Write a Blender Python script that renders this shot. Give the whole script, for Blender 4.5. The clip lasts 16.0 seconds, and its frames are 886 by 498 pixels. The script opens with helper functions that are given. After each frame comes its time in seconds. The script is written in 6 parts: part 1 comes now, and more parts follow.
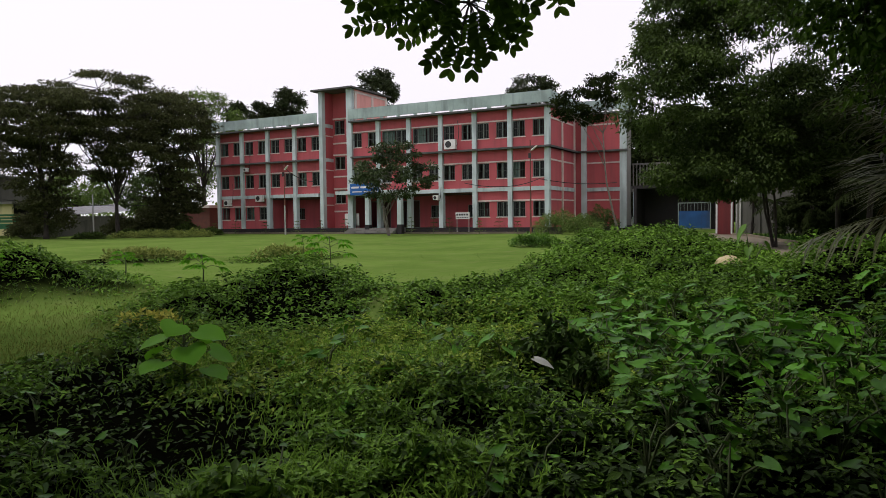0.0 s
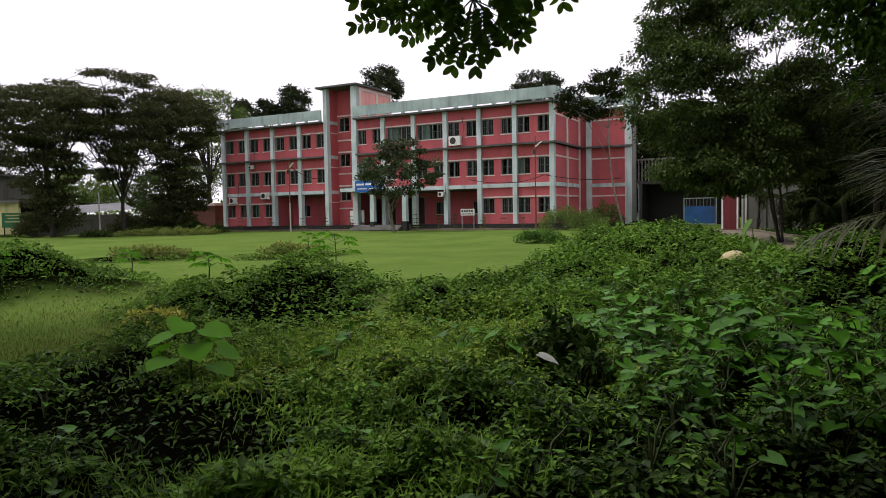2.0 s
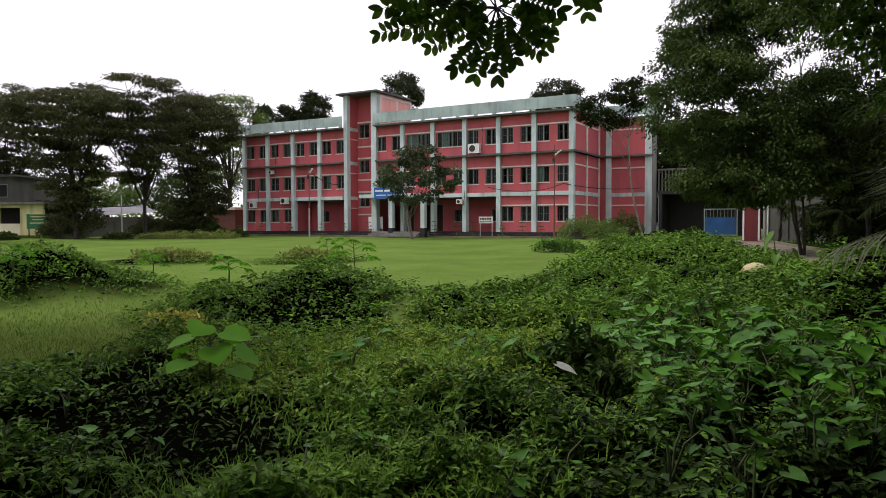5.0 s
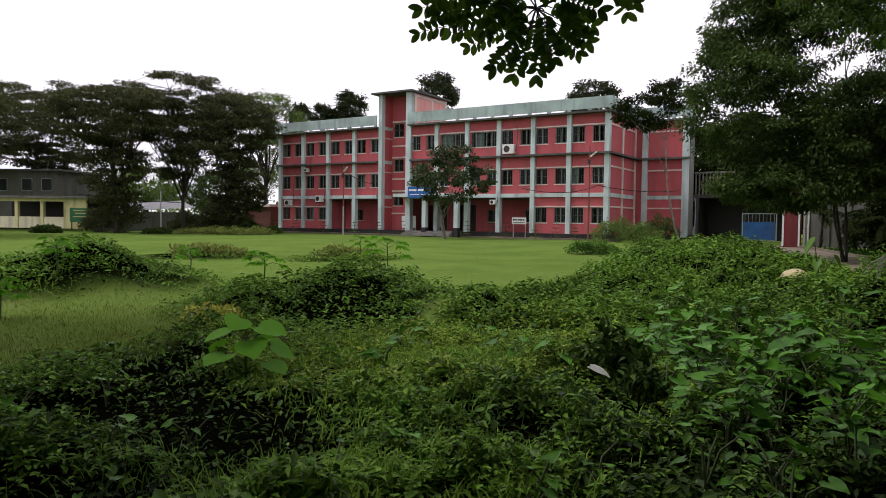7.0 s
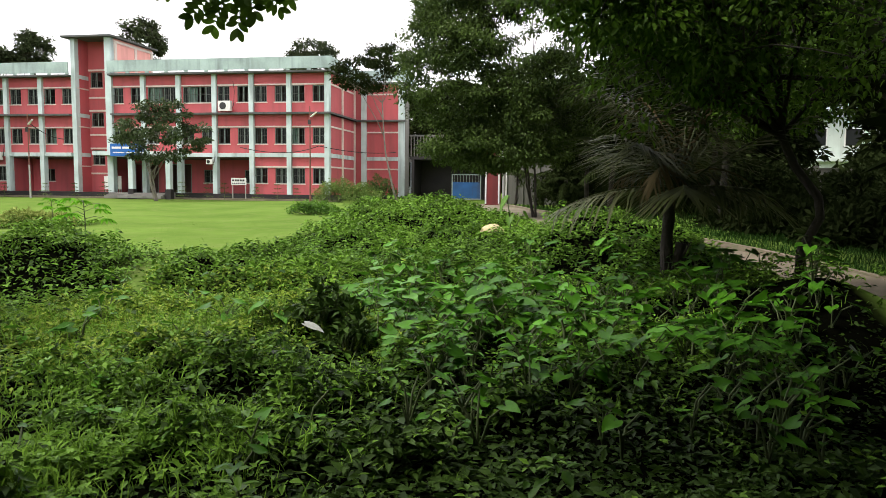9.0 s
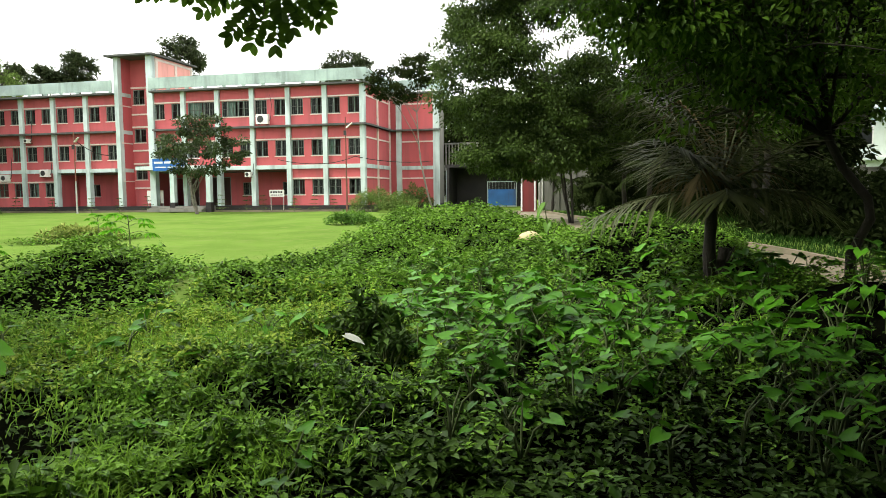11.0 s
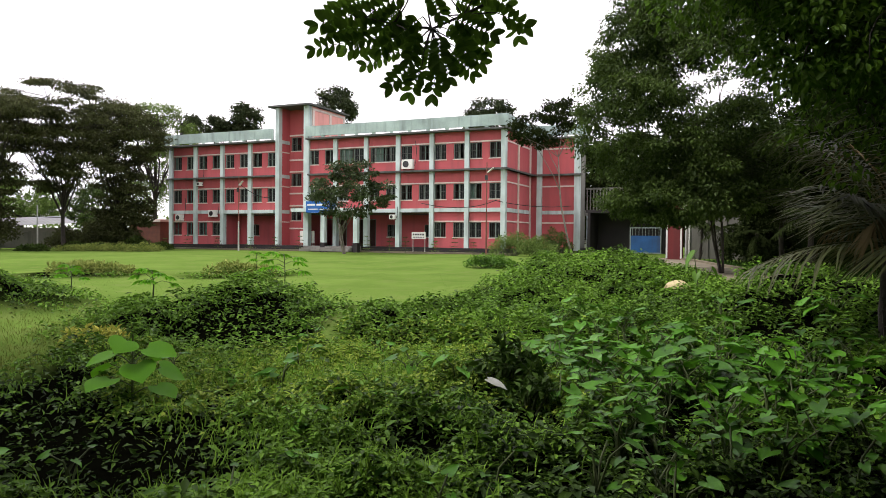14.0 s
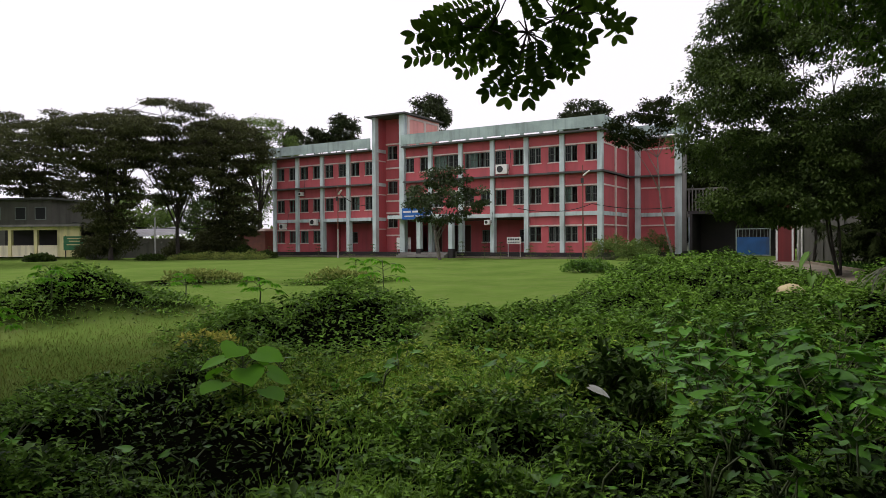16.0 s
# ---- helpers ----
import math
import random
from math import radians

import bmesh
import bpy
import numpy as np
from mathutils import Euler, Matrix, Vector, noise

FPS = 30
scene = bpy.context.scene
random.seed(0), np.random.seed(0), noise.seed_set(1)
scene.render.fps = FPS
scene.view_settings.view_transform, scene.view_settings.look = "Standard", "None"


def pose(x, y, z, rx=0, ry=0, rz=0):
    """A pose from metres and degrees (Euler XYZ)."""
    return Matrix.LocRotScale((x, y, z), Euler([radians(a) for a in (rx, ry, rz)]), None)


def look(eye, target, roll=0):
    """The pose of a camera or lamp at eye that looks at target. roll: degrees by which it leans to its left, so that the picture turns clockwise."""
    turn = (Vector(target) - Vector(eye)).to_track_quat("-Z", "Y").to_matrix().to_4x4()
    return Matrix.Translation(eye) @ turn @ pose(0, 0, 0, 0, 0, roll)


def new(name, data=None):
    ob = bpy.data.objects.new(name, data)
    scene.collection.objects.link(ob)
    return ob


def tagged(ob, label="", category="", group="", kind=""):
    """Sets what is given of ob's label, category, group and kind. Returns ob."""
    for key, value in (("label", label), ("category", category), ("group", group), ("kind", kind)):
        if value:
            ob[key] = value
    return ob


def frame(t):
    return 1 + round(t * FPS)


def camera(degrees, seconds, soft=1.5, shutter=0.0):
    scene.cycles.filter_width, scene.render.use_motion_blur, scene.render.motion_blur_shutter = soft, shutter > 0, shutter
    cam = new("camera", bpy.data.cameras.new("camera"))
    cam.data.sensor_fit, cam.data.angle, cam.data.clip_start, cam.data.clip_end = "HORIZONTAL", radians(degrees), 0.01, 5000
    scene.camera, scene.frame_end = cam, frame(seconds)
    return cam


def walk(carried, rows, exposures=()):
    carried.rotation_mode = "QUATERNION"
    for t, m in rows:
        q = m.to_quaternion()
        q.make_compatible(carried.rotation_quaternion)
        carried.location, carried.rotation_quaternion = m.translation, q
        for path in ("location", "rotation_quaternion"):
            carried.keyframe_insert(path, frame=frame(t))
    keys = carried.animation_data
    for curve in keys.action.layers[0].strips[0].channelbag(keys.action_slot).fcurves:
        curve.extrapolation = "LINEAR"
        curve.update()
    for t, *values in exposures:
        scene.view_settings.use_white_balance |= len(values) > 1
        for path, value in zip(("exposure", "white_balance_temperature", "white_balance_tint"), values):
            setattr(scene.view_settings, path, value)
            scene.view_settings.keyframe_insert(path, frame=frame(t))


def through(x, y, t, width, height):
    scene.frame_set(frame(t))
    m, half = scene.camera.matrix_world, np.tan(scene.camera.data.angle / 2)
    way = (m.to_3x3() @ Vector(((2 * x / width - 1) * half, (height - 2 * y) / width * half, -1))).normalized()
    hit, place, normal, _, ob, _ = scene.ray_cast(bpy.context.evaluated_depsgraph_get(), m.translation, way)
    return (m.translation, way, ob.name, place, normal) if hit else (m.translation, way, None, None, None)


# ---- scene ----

from collections import namedtuple
from math import pi, sin, cos, tan, atan2, hypot, exp

EYE = (0.0, 0.0, 1.5)
cam = camera(64.06, 16.0, soft=0.6)
# seconds, small shifts of the eye, yaw, pitch, roll: the camera turns almost where it stands
TURN = (
    (0.0, -0.019, 0.019, 0.011, 27.74, -2.56, 0.74), (0.5, -0.017, 0.015, 0.012, 27.73, -2.63, 0.65), (1.0, -0.013, 0.011, 0.009, 27.8, -2.68, 0.87),
    (1.5, -0.014, 0.01, 0.005, 27.96, -2.83, 0.76), (2.0, -0.009, 0.01, 0.01, 28.15, -2.83, 1.02), (2.5, -0.014, 0.009, 0.007, 28.34, -2.83, 1.04),
    (3.0, -0.008, 0.011, 0.007, 28.17, -2.76, 0.88), (3.5, -0.006, -0.003, 0.01, 28.4, -2.65, 0.65), (4.0, -0.004, 0.0, 0.013, 29.33, -2.08, 0.47),
    (4.5, -0.012, -0.003, 0.015, 29.86, -1.97, 0.47), (5.0, -0.017, -0.002, 0.013, 29.61, -2.23, 0.2), (5.2, -0.028, -0.002, 0.011, 30.23, -2.24, 0.06),
    (6.3, -0.03, -0.012, 0.01, 33.1, -2.22, -0.55), (7.3, -0.026, -0.029, 0.007, 30.65, -2.28, -1.13), (7.5, 0.001, -0.055, 0.006, 28.29, -2.32, -1.32),
    (8.0, 0.024, -0.043, 0.002, 20.66, -3.5, -1.64), (8.5, 0.059, -0.039, 0.007, 14.46, -4.34, -1.17), (8.7, 0.075, -0.037, -0.005, 12.18, -4.75, -0.91),
    (9.4, 0.085, -0.032, 0.003, 9.6, -5.25, -0.45), (10.8, 0.062, -0.014, 0.014, 12.95, -4.56, 0.5), (11.0, 0.057, -0.013, 0.016, 13.04, -4.53, 0.58),
    (11.5, 0.046, -0.015, 0.016, 14.82, -3.63, 0.54), (12.0, 0.028, -0.014, 0.016, 17.83, -3.31, 0.5), (12.5, 0.014, -0.016, 0.015, 20.09, -2.8, -0.33),
    (13.0, 0.008, -0.016, 0.015, 20.9, -2.36, -0.57), (13.5, 0.0, -0.02, 0.021, 22.75, -1.65, -0.4), (14.0, -0.006, -0.029, 0.02, 24.18, -0.97, -0.51),
    (14.5, 0.0, -0.032, 0.022, 23.82, -0.77, -0.45), (15.0, -0.005, -0.03, 0.019, 25.06, -1.2, -0.33), (15.5, -0.011, -0.028, 0.024, 26.34, -0.49, -0.09),
    (16.0, -0.035, -0.022, 0.025, 31.84, -0.56, 0.35),
)
EXPOSURE = (
    (0.0, 0.0, 6400, 22), (1.5, 0.05, 6400, 22), (2.5, 0.22, 6400, 23), (5.0, 0.25, 6400, 23), (7.5, 0.15, 6400, 23), (8.0, 0.22, 6500, 22), (8.5, 0.9, 6600, 18), (8.7, 1.05, 6600, 17), (10.0, 1.3, 6700, 9),
    (11.0, 1.45, 6800, 7), (11.5, 1.45, 6800, 7), (12.5, 1.25, 6700, 10), (13.5, 1.0, 6600, 17), (14.5, 0.67, 6500, 21), (15.0, 0.52, 6400, 22), (15.5, 0.57, 6400, 22), (16.0, 0.07, 6400, 23),
)
walk(cam, [(t, pose(EYE[0] + dx, EYE[1] + dy, EYE[2] + dz, 90 + p, r, y)) for t, dx, dy, dz, y, p, r in TURN], EXPOSURE)

# ---- sky and light: bright white overcast ----
world = bpy.data.worlds.new("overcast_sky")
scene.world = world
world.use_nodes = True
wn = world.node_tree.nodes
wl = world.node_tree.links
wn.clear()
sky = wn.new("ShaderNodeTexSky")
sky.sky_type = "NISHITA"
sky.sun_disc = False
sky.sun_elevation = radians(56)
sky.sun_rotation = radians(243)
sky.air_density, sky.dust_density, sky.ozone_density = 1.0, 6.0, 1.0
grey = wn.new("ShaderNodeHueSaturation")
grey.inputs["Saturation"].default_value = 0.06
cloud = wn.new("ShaderNodeMixRGB")
cloud.inputs["Fac"].default_value = 0.75
cloud.inputs["Color2"].default_value = (11.5, 11.7, 11.8, 1)
back = wn.new("ShaderNodeBackground")
back.inputs["Strength"].default_value = 0.101
wout = wn.new("ShaderNodeOutputWorld")
wl.new(sky.outputs["Color"], grey.inputs["Color"])
wl.new(grey.outputs["Color"], cloud.inputs["Color1"])
wl.new(cloud.outputs["Color"], back.inputs["Color"])
wl.new(back.outputs["Background"], wout.inputs["Surface"])

sun_data = bpy.data.lights.new("sun", "SUN")
sun_data.energy = 1.5
sun_data.angle = radians(14)
sun_data.color = (1.0, 0.97, 0.92)
sun = new("sun", sun_data)
sun.matrix_world = look((-50, -25, 83), (0, 0, 0))


# ---- materials ----
def material(name, colour, rough=0.8, other=None, scale=1.0, amount=0.5, fine=0.25, bump=0.2, metal=0.0, island=0.0, specular=0.4, stain=None, stain_amount=0.0, streak=False, piece=0.0):
    """A surface with two scales of variation between colour and other, fine relief, and wear."""
    m = bpy.data.materials.new(name)
    m.use_nodes = True
    n, l = m.node_tree.nodes, m.node_tree.links
    b = n["Principled BSDF"]
    b.inputs["Roughness"].default_value = rough
    b.inputs["Metallic"].default_value = metal
    b.inputs["Specular IOR Level"].default_value = specular
    other = other or tuple(c * 0.72 for c in colour)
    co = n.new("ShaderNodeTexCoord")
    src = co.outputs["Object"]
    if streak:
        mp = n.new("ShaderNodeMapping")
        mp.inputs["Scale"].default_value = (1, 1, 0.12)
        l.new(src, mp.inputs["Vector"])
    n1 = n.new("ShaderNodeTexNoise")
    n1.inputs["Scale"].default_value = scale
    n1.inputs["Detail"].default_value = 4
    l.new(src, n1.inputs["Vector"])
    n2 = n.new("ShaderNodeTexNoise")
    n2.inputs["Scale"].default_value = scale * 14
    n2.inputs["Detail"].default_value = 3
    l.new(src, n2.inputs["Vector"])
    ramp = n.new("ShaderNodeMapRange")
    ramp.inputs["From Min"].default_value, ramp.inputs["From Max"].default_value = 0.35, 0.65
    l.new(n1.outputs["Fac"], ramp.inputs["Value"])
    f1 = n.new("ShaderNodeMath")
    f1.operation = "MULTIPLY"
    f1.inputs[1].default_value = amount
    l.new(ramp.outputs["Result"], f1.inputs[0])
    f2 = n.new("ShaderNodeMath")
    f2.operation = "MULTIPLY_ADD"
    f2.inputs[1].default_value = fine
    l.new(n2.outputs["Fac"], f2.inputs[0])
    l.new(f1.outputs[0], f2.inputs[2])
    fac = f2.outputs[0]
    if island or piece:
        r = n.new("ShaderNodeNewGeometry") if island else n.new("ShaderNodeObjectInfo")
        f3 = n.new("ShaderNodeMath")
        f3.operation = "MULTIPLY_ADD"
        f3.inputs[1].default_value = island or piece
        l.new(r.outputs["Random Per Island" if island else "Random"], f3.inputs[0])
        l.new(fac, f3.inputs[2])
        fac = f3.outputs[0]
    mix = n.new("ShaderNodeMixRGB")
    mix.use_clamp = False
    mix.inputs["Color1"].default_value = (*colour, 1)
    mix.inputs["Color2"].default_value = (*other, 1)
    cl = n.new("ShaderNodeClamp")
    l.new(fac, cl.inputs["Value"])
    l.new(cl.outputs["Result"], mix.inputs["Fac"])
    colour_out = mix.outputs["Color"]
    if stain:
        n3 = n.new("ShaderNodeTexNoise")
        n3.inputs["Scale"].default_value = 1.6
        n3.inputs["Detail"].default_value = 6
        l.new(mp.outputs["Vector"] if streak else src, n3.inputs["Vector"])
        r3 = n.new("ShaderNodeMapRange")
        r3.inputs["From Min"].default_value, r3.inputs["From Max"].default_value = 0.5, 0.75
        r3.inputs["To Max"].default_value = stain_amount
        l.new(n3.outputs["Fac"], r3.inputs["Value"])
        mix2 = n.new("ShaderNodeMixRGB")
        mix2.inputs["Color2"].default_value = (*stain, 1)
        l.new(r3.outputs["Result"], mix2.inputs["Fac"])
        l.new(colour_out, mix2.inputs["Color1"])
        colour_out = mix2.outputs["Color"]
    l.new(colour_out, b.inputs["Base Color"])
    if bump:
        bp = n.new("ShaderNodeBump")
        bp.inputs["Strength"].default_value = bump
        bp.inputs["Distance"].default_value = 0.02
        l.new(n2.outputs["Fac"], bp.inputs["Height"])
        l.new(bp.outputs["Normal"], b.inputs["Normal"])
    return m


def leaf_material(name, colour, other, scale=0.6, through=0.2, rough=0.6, specular=0.2, single=False):
    """Leaves: each its own shade, part of the light passing through them."""
    m = material(name, colour, rough, other, scale, 0.36, 0.12, 0.0, island=0.0 if single else 0.56, piece=0.56 if single else 0.0, specular=specular)
    n, l = m.node_tree.nodes, m.node_tree.links
    b, out = n["Principled BSDF"], n["Material Output"]
    tr = n.new("ShaderNodeBsdfTranslucent")
    l.new(b.inputs["Base Color"].links[0].from_socket, tr.inputs["Color"])
    mx = n.new("ShaderNodeMixShader")
    mx.inputs["Fac"].default_value = through
    l.new(b.outputs["BSDF"], mx.inputs[1])
    l.new(tr.outputs["BSDF"], mx.inputs[2])
    l.new(mx.outputs["Shader"], out.inputs["Surface"])
    return m


MAT = dict(
    pink=material("pink_paint", (0.5, 0.105, 0.115), 0.85, (0.41, 0.08, 0.09), 0.5, 0.6, 0.2, 0.1, stain=(0.2, 0.07, 0.07), stain_amount=0.45, streak=True),
    grey=material("grey_green_paint", (0.55, 0.65, 0.64), 0.85, (0.38, 0.46, 0.45), 0.9, 0.6, 0.3, 0.15, stain=(0.08, 0.09, 0.085), stain_amount=0.6, streak=True),
    parapet=material("weathered_cement", (0.40, 0.52, 0.48), 0.9, (0.24, 0.31, 0.29), 0.6, 0.7, 0.4, 0.3, stain=(0.06, 0.07, 0.065), stain_amount=0.6, streak=True),
    light_pink=material("light_pink_paint", (0.78, 0.38, 0.33), 0.85, (0.66, 0.29, 0.26), 0.5, 0.6, 0.2, 0.1, stain=(0.3, 0.12, 0.1), stain_amount=0.35, streak=True),
    cream=material("cream_paint", (0.7, 0.6, 0.54), 0.8, (0.5, 0.42, 0.38), 1.5, 0.5, 0.3, 0.1),
    slab=material("dark_cement", (0.11, 0.115, 0.11), 0.9, (0.05, 0.055, 0.05), 1.2, 0.7, 0.4, 0.2),
    # plinth paint; also blackens the gatehouse, passage back and veranda wall for shade
    black=material("black_plinth_and_shade", (0.012, 0.011, 0.012), 0.75, (0.025, 0.02, 0.02), 1.0, 0.5, 0.3, 0.1),
    inside=material("dim_inside_paint", (0.1, 0.055, 0.05), 0.9),
    red=material("shade_dark_red_paint", (0.17, 0.026, 0.026), 0.85, (0.11, 0.02, 0.02), 1.0, stain=(0.06, 0.02, 0.02), stain_amount=0.5, streak=True),
    steel=material("window_steel", (0.22, 0.27, 0.24), 0.55, (0.12, 0.15, 0.13), 3.0),
    bar=material("grille_paint", (0.11, 0.12, 0.11), 0.6, (0.06, 0.06, 0.055), 3.0),
    glass=material("dark_glass", (0.01, 0.012, 0.012), 0.35, (0.02, 0.022, 0.021), 1.0, 0.4, 0.1, 0.0, specular=0.12),
    curtain=material("curtain_cloth", (0.16, 0.26, 0.22), 0.9, (0.1, 0.14, 0.12), 5.0),
    pale_blue=material("pale_blue_paint", (0.42, 0.5, 0.55), 0.85, (0.3, 0.36, 0.4), 0.9, 0.6, 0.3, 0.1, stain=(0.1, 0.11, 0.12), stain_amount=0.5, streak=True),
    white=material("white_enamel", (0.72, 0.72, 0.69), 0.5, (0.58, 0.57, 0.53), 2.0),
    grill_dark=material("dark_plastic", (0.03, 0.03, 0.03), 0.5),
    blue=material("blue_sign_paint", (0.012, 0.12, 0.42), 0.6, (0.012, 0.09, 0.3), 2.0),
    gate_blue=material("worn_blue_gate_paint", (0.008, 0.085, 0.24), 0.6, (0.006, 0.05, 0.14), 1.2, 0.7, 0.4, 0.2, stain=(0.03, 0.025, 0.02), stain_amount=0.5, streak=True),
    rust=material("rusty_pole", (0.2, 0.075, 0.05), 0.8, (0.1, 0.05, 0.04), 4.0),
    galv=material("galvanised_pole", (0.42, 0.42, 0.4), 0.5, (0.28, 0.28, 0.26), 4.0, metal=0.3),
    brick=material("brown_brickwork", (0.17, 0.06, 0.04), 0.9, (0.11, 0.045, 0.035), 2.0, 0.6, 0.5, 0.3),
    yellow=material("pale_yellow_plaster", (0.74, 0.68, 0.34), 0.85, (0.56, 0.5, 0.26), 0.8, stain=(0.12, 0.12, 0.08), stain_amount=0.5, streak=True),
    cream_wall=material("pale_cream_plaster", (0.8, 0.75, 0.54), 0.85, (0.6, 0.55, 0.38), 0.8, stain=(0.14, 0.13, 0.09), stain_amount=0.6, streak=True),
    # stained plaster with tree shade put into its base colour
    dim_plaster=material("shade_dark_plaster", (0.12, 0.12, 0.1), 0.9, (0.07, 0.07, 0.06), 0.7, stain=(0.03, 0.03, 0.025), stain_amount=0.6, streak=True),
    plaster=material("old_grey_plaster", (0.22, 0.21, 0.19), 0.9, (0.13, 0.13, 0.115), 0.7, stain=(0.05, 0.05, 0.045), stain_amount=0.6, streak=True),
    tin=material("corrugated_tin", (0.27, 0.28, 0.28), 0.6, (0.17, 0.165, 0.16), 1.0, metal=0.2),
    green=material("green_board", (0.02, 0.17, 0.09), 0.6, (0.08, 0.25, 0.1), 3.0),
    mint=material("pale_mint_paint", (0.6, 0.68, 0.62), 0.8, (0.45, 0.5, 0.46), 0.8, stain=(0.15, 0.17, 0.15), stain_amount=0.4, streak=True),
    concrete=material("road_concrete", (0.2, 0.165, 0.112), 0.9, (0.115, 0.098, 0.066), 0.7, 0.7, 0.4, 0.3, stain=(0.08, 0.1, 0.04), stain_amount=0.6),
    bark=material("grey_brown_bark", (0.05, 0.041, 0.034), 0.95, (0.022, 0.019, 0.016), 3.0, 0.7, 0.5, 0.8),
    pale_bark=material("pale_bark", (0.24, 0.21, 0.18), 0.9, (0.12, 0.11, 0.09), 3.0, 0.7, 0.4, 0.5),
    stone=material("pale_sack_cloth", (0.5, 0.43, 0.24), 0.9, (0.3, 0.24, 0.12), 6.0),
    cable=material("black_cable", (0.012, 0.012, 0.012), 0.6),
    leaf_rain=leaf_material("rain_tree_leaf", (0.105, 0.118, 0.046), (0.026, 0.031, 0.013), 0.6, 0.25, 0.6, 0.04),
    leaf_small=leaf_material("small_tree_leaf", (0.07, 0.105, 0.035), (0.018, 0.03, 0.01), 0.6, 0.2, 0.5, 0.2),
    leaf_light=leaf_material("light_tree_leaf", (0.17, 0.25, 0.06), (0.07, 0.12, 0.025), 0.6, 0.3, 0.6, 0.12),
    leaf_mid=leaf_material("green_tree_leaf", (0.09, 0.142, 0.029), (0.014, 0.03, 0.007), 0.6, 0.32, 0.5, 0.12),
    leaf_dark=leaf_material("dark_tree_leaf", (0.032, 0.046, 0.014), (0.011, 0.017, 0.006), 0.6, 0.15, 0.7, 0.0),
    leaf_near=leaf_material("overhead_leaf", (0.10, 0.20, 0.018), (0.012, 0.028, 0.004), 0.6, 0.42, 0.5, 0.08),
    leaf_palm=leaf_material("palm_leaf", (0.09, 0.105, 0.036), (0.003, 0.006, 0.002), 0.6, 0.1, 0.4, 0.1),
    weed=leaf_material("creeper_leaf", (0.185, 0.37, 0.038), (0.012, 0.034, 0.005), 0.55, 0.22, 0.5, 0.08),
    weed_light=leaf_material("light_creeper_leaf", (0.36, 0.47, 0.06), (0.07, 0.14, 0.016), 0.55, 0.25, 0.5, 0.1),
    weed_b=leaf_material("broad_weed_leaf", (0.15, 0.31, 0.03), (0.012, 0.05, 0.008), 0.7, 0.22, 0.42, 0.14),
    cut_leaf=leaf_material("wilting_cut_leaf", (0.30, 0.34, 0.09), (0.10, 0.15, 0.03), 0.8, 0.2, 0.6, 0.05),
    yellow_leaf=leaf_material("yellowing_leaf", (0.55, 0.5, 0.1), (0.2, 0.28, 0.05), 0.8, 0.3, 0.6, 0.05),
    pale_leaf=material("pale_dead_leaf", (0.27, 0.29, 0.25), 0.6, (0.18, 0.2, 0.15), 8.0),
    leaf_roof=leaf_material("grey_green_tree_leaf", (0.07, 0.095, 0.04), (0.015, 0.022, 0.009), 0.6, 0.2, 0.6, 0.05),
    # leaf of the dark clumps; also puts hollow and near shade into colour
    ivy=leaf_material("dark_weed_and_shade_leaf", (0.06, 0.12, 0.018), (0.004, 0.012, 0.003), 0.7, 0.15, 0.5, 0.08),
    sapling=leaf_material("soft_sapling_leaf", (0.12, 0.33, 0.014), (0.06, 0.2, 0.008), 2.5, 0.35, 0.5, 0.06),
    taro_single=leaf_material("taro_leaf_blade", (0.085, 0.27, 0.014), (0.006, 0.03, 0.004), 0.9, 0.2, 0.4, 0.12, True),
    blade=leaf_material("grass_blade", (0.25, 0.45, 0.05), (0.02, 0.065, 0.008), 0.5, 0.25, 0.6, 0.04),
    # rank grass with the verge's shade put into its green
    verge_blade=leaf_material("shade_dark_verge_blade", (0.035, 0.085, 0.014), (0.012, 0.035, 0.006), 0.4, 0.2, 0.7, 0.03),
    olive_blade=leaf_material("olive_grass_blade", (0.17, 0.19, 0.04), (0.09, 0.125, 0.024), 0.4, 0.25, 0.7, 0.03),
    lawn=leaf_material("lawn_blade", (0.125, 0.2, 0.04), (0.1, 0.165, 0.031), 0.25, 0.3, 0.8, 0.0),
    dead_leaf=leaf_material("dead_palm_leaf", (0.17, 0.13, 0.065), (0.06, 0.045, 0.02), 0.6, 0.1, 0.7, 0.05),
    stem=material("green_stem", (0.07, 0.1, 0.03), 0.7, (0.05, 0.06, 0.025), 4.0),
)


def ground_material():
    """Short lawn with worn and lusher patches; soil under weeds near black, shade put into its colour."""
    m = material("lawn_and_shaded_soil", (0.12, 0.19, 0.038), 0.95, (0.075, 0.13, 0.024), 0.3, 0.6, 0.5, 0.8, stain=(0.15, 0.17, 0.06), stain_amount=0.45)
    n, l = m.node_tree.nodes, m.node_tree.links
    b = n["Principled BSDF"]
    old = b.inputs["Base Color"].links[0].from_socket
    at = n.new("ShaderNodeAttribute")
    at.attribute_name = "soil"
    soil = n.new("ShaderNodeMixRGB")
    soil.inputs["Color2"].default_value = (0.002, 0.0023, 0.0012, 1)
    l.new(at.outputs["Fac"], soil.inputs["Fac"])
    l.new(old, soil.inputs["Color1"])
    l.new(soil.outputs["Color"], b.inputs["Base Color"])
    b.inputs["Specular IOR Level"].default_value = 0.0
    return m


MAT["ground"] = ground_material()


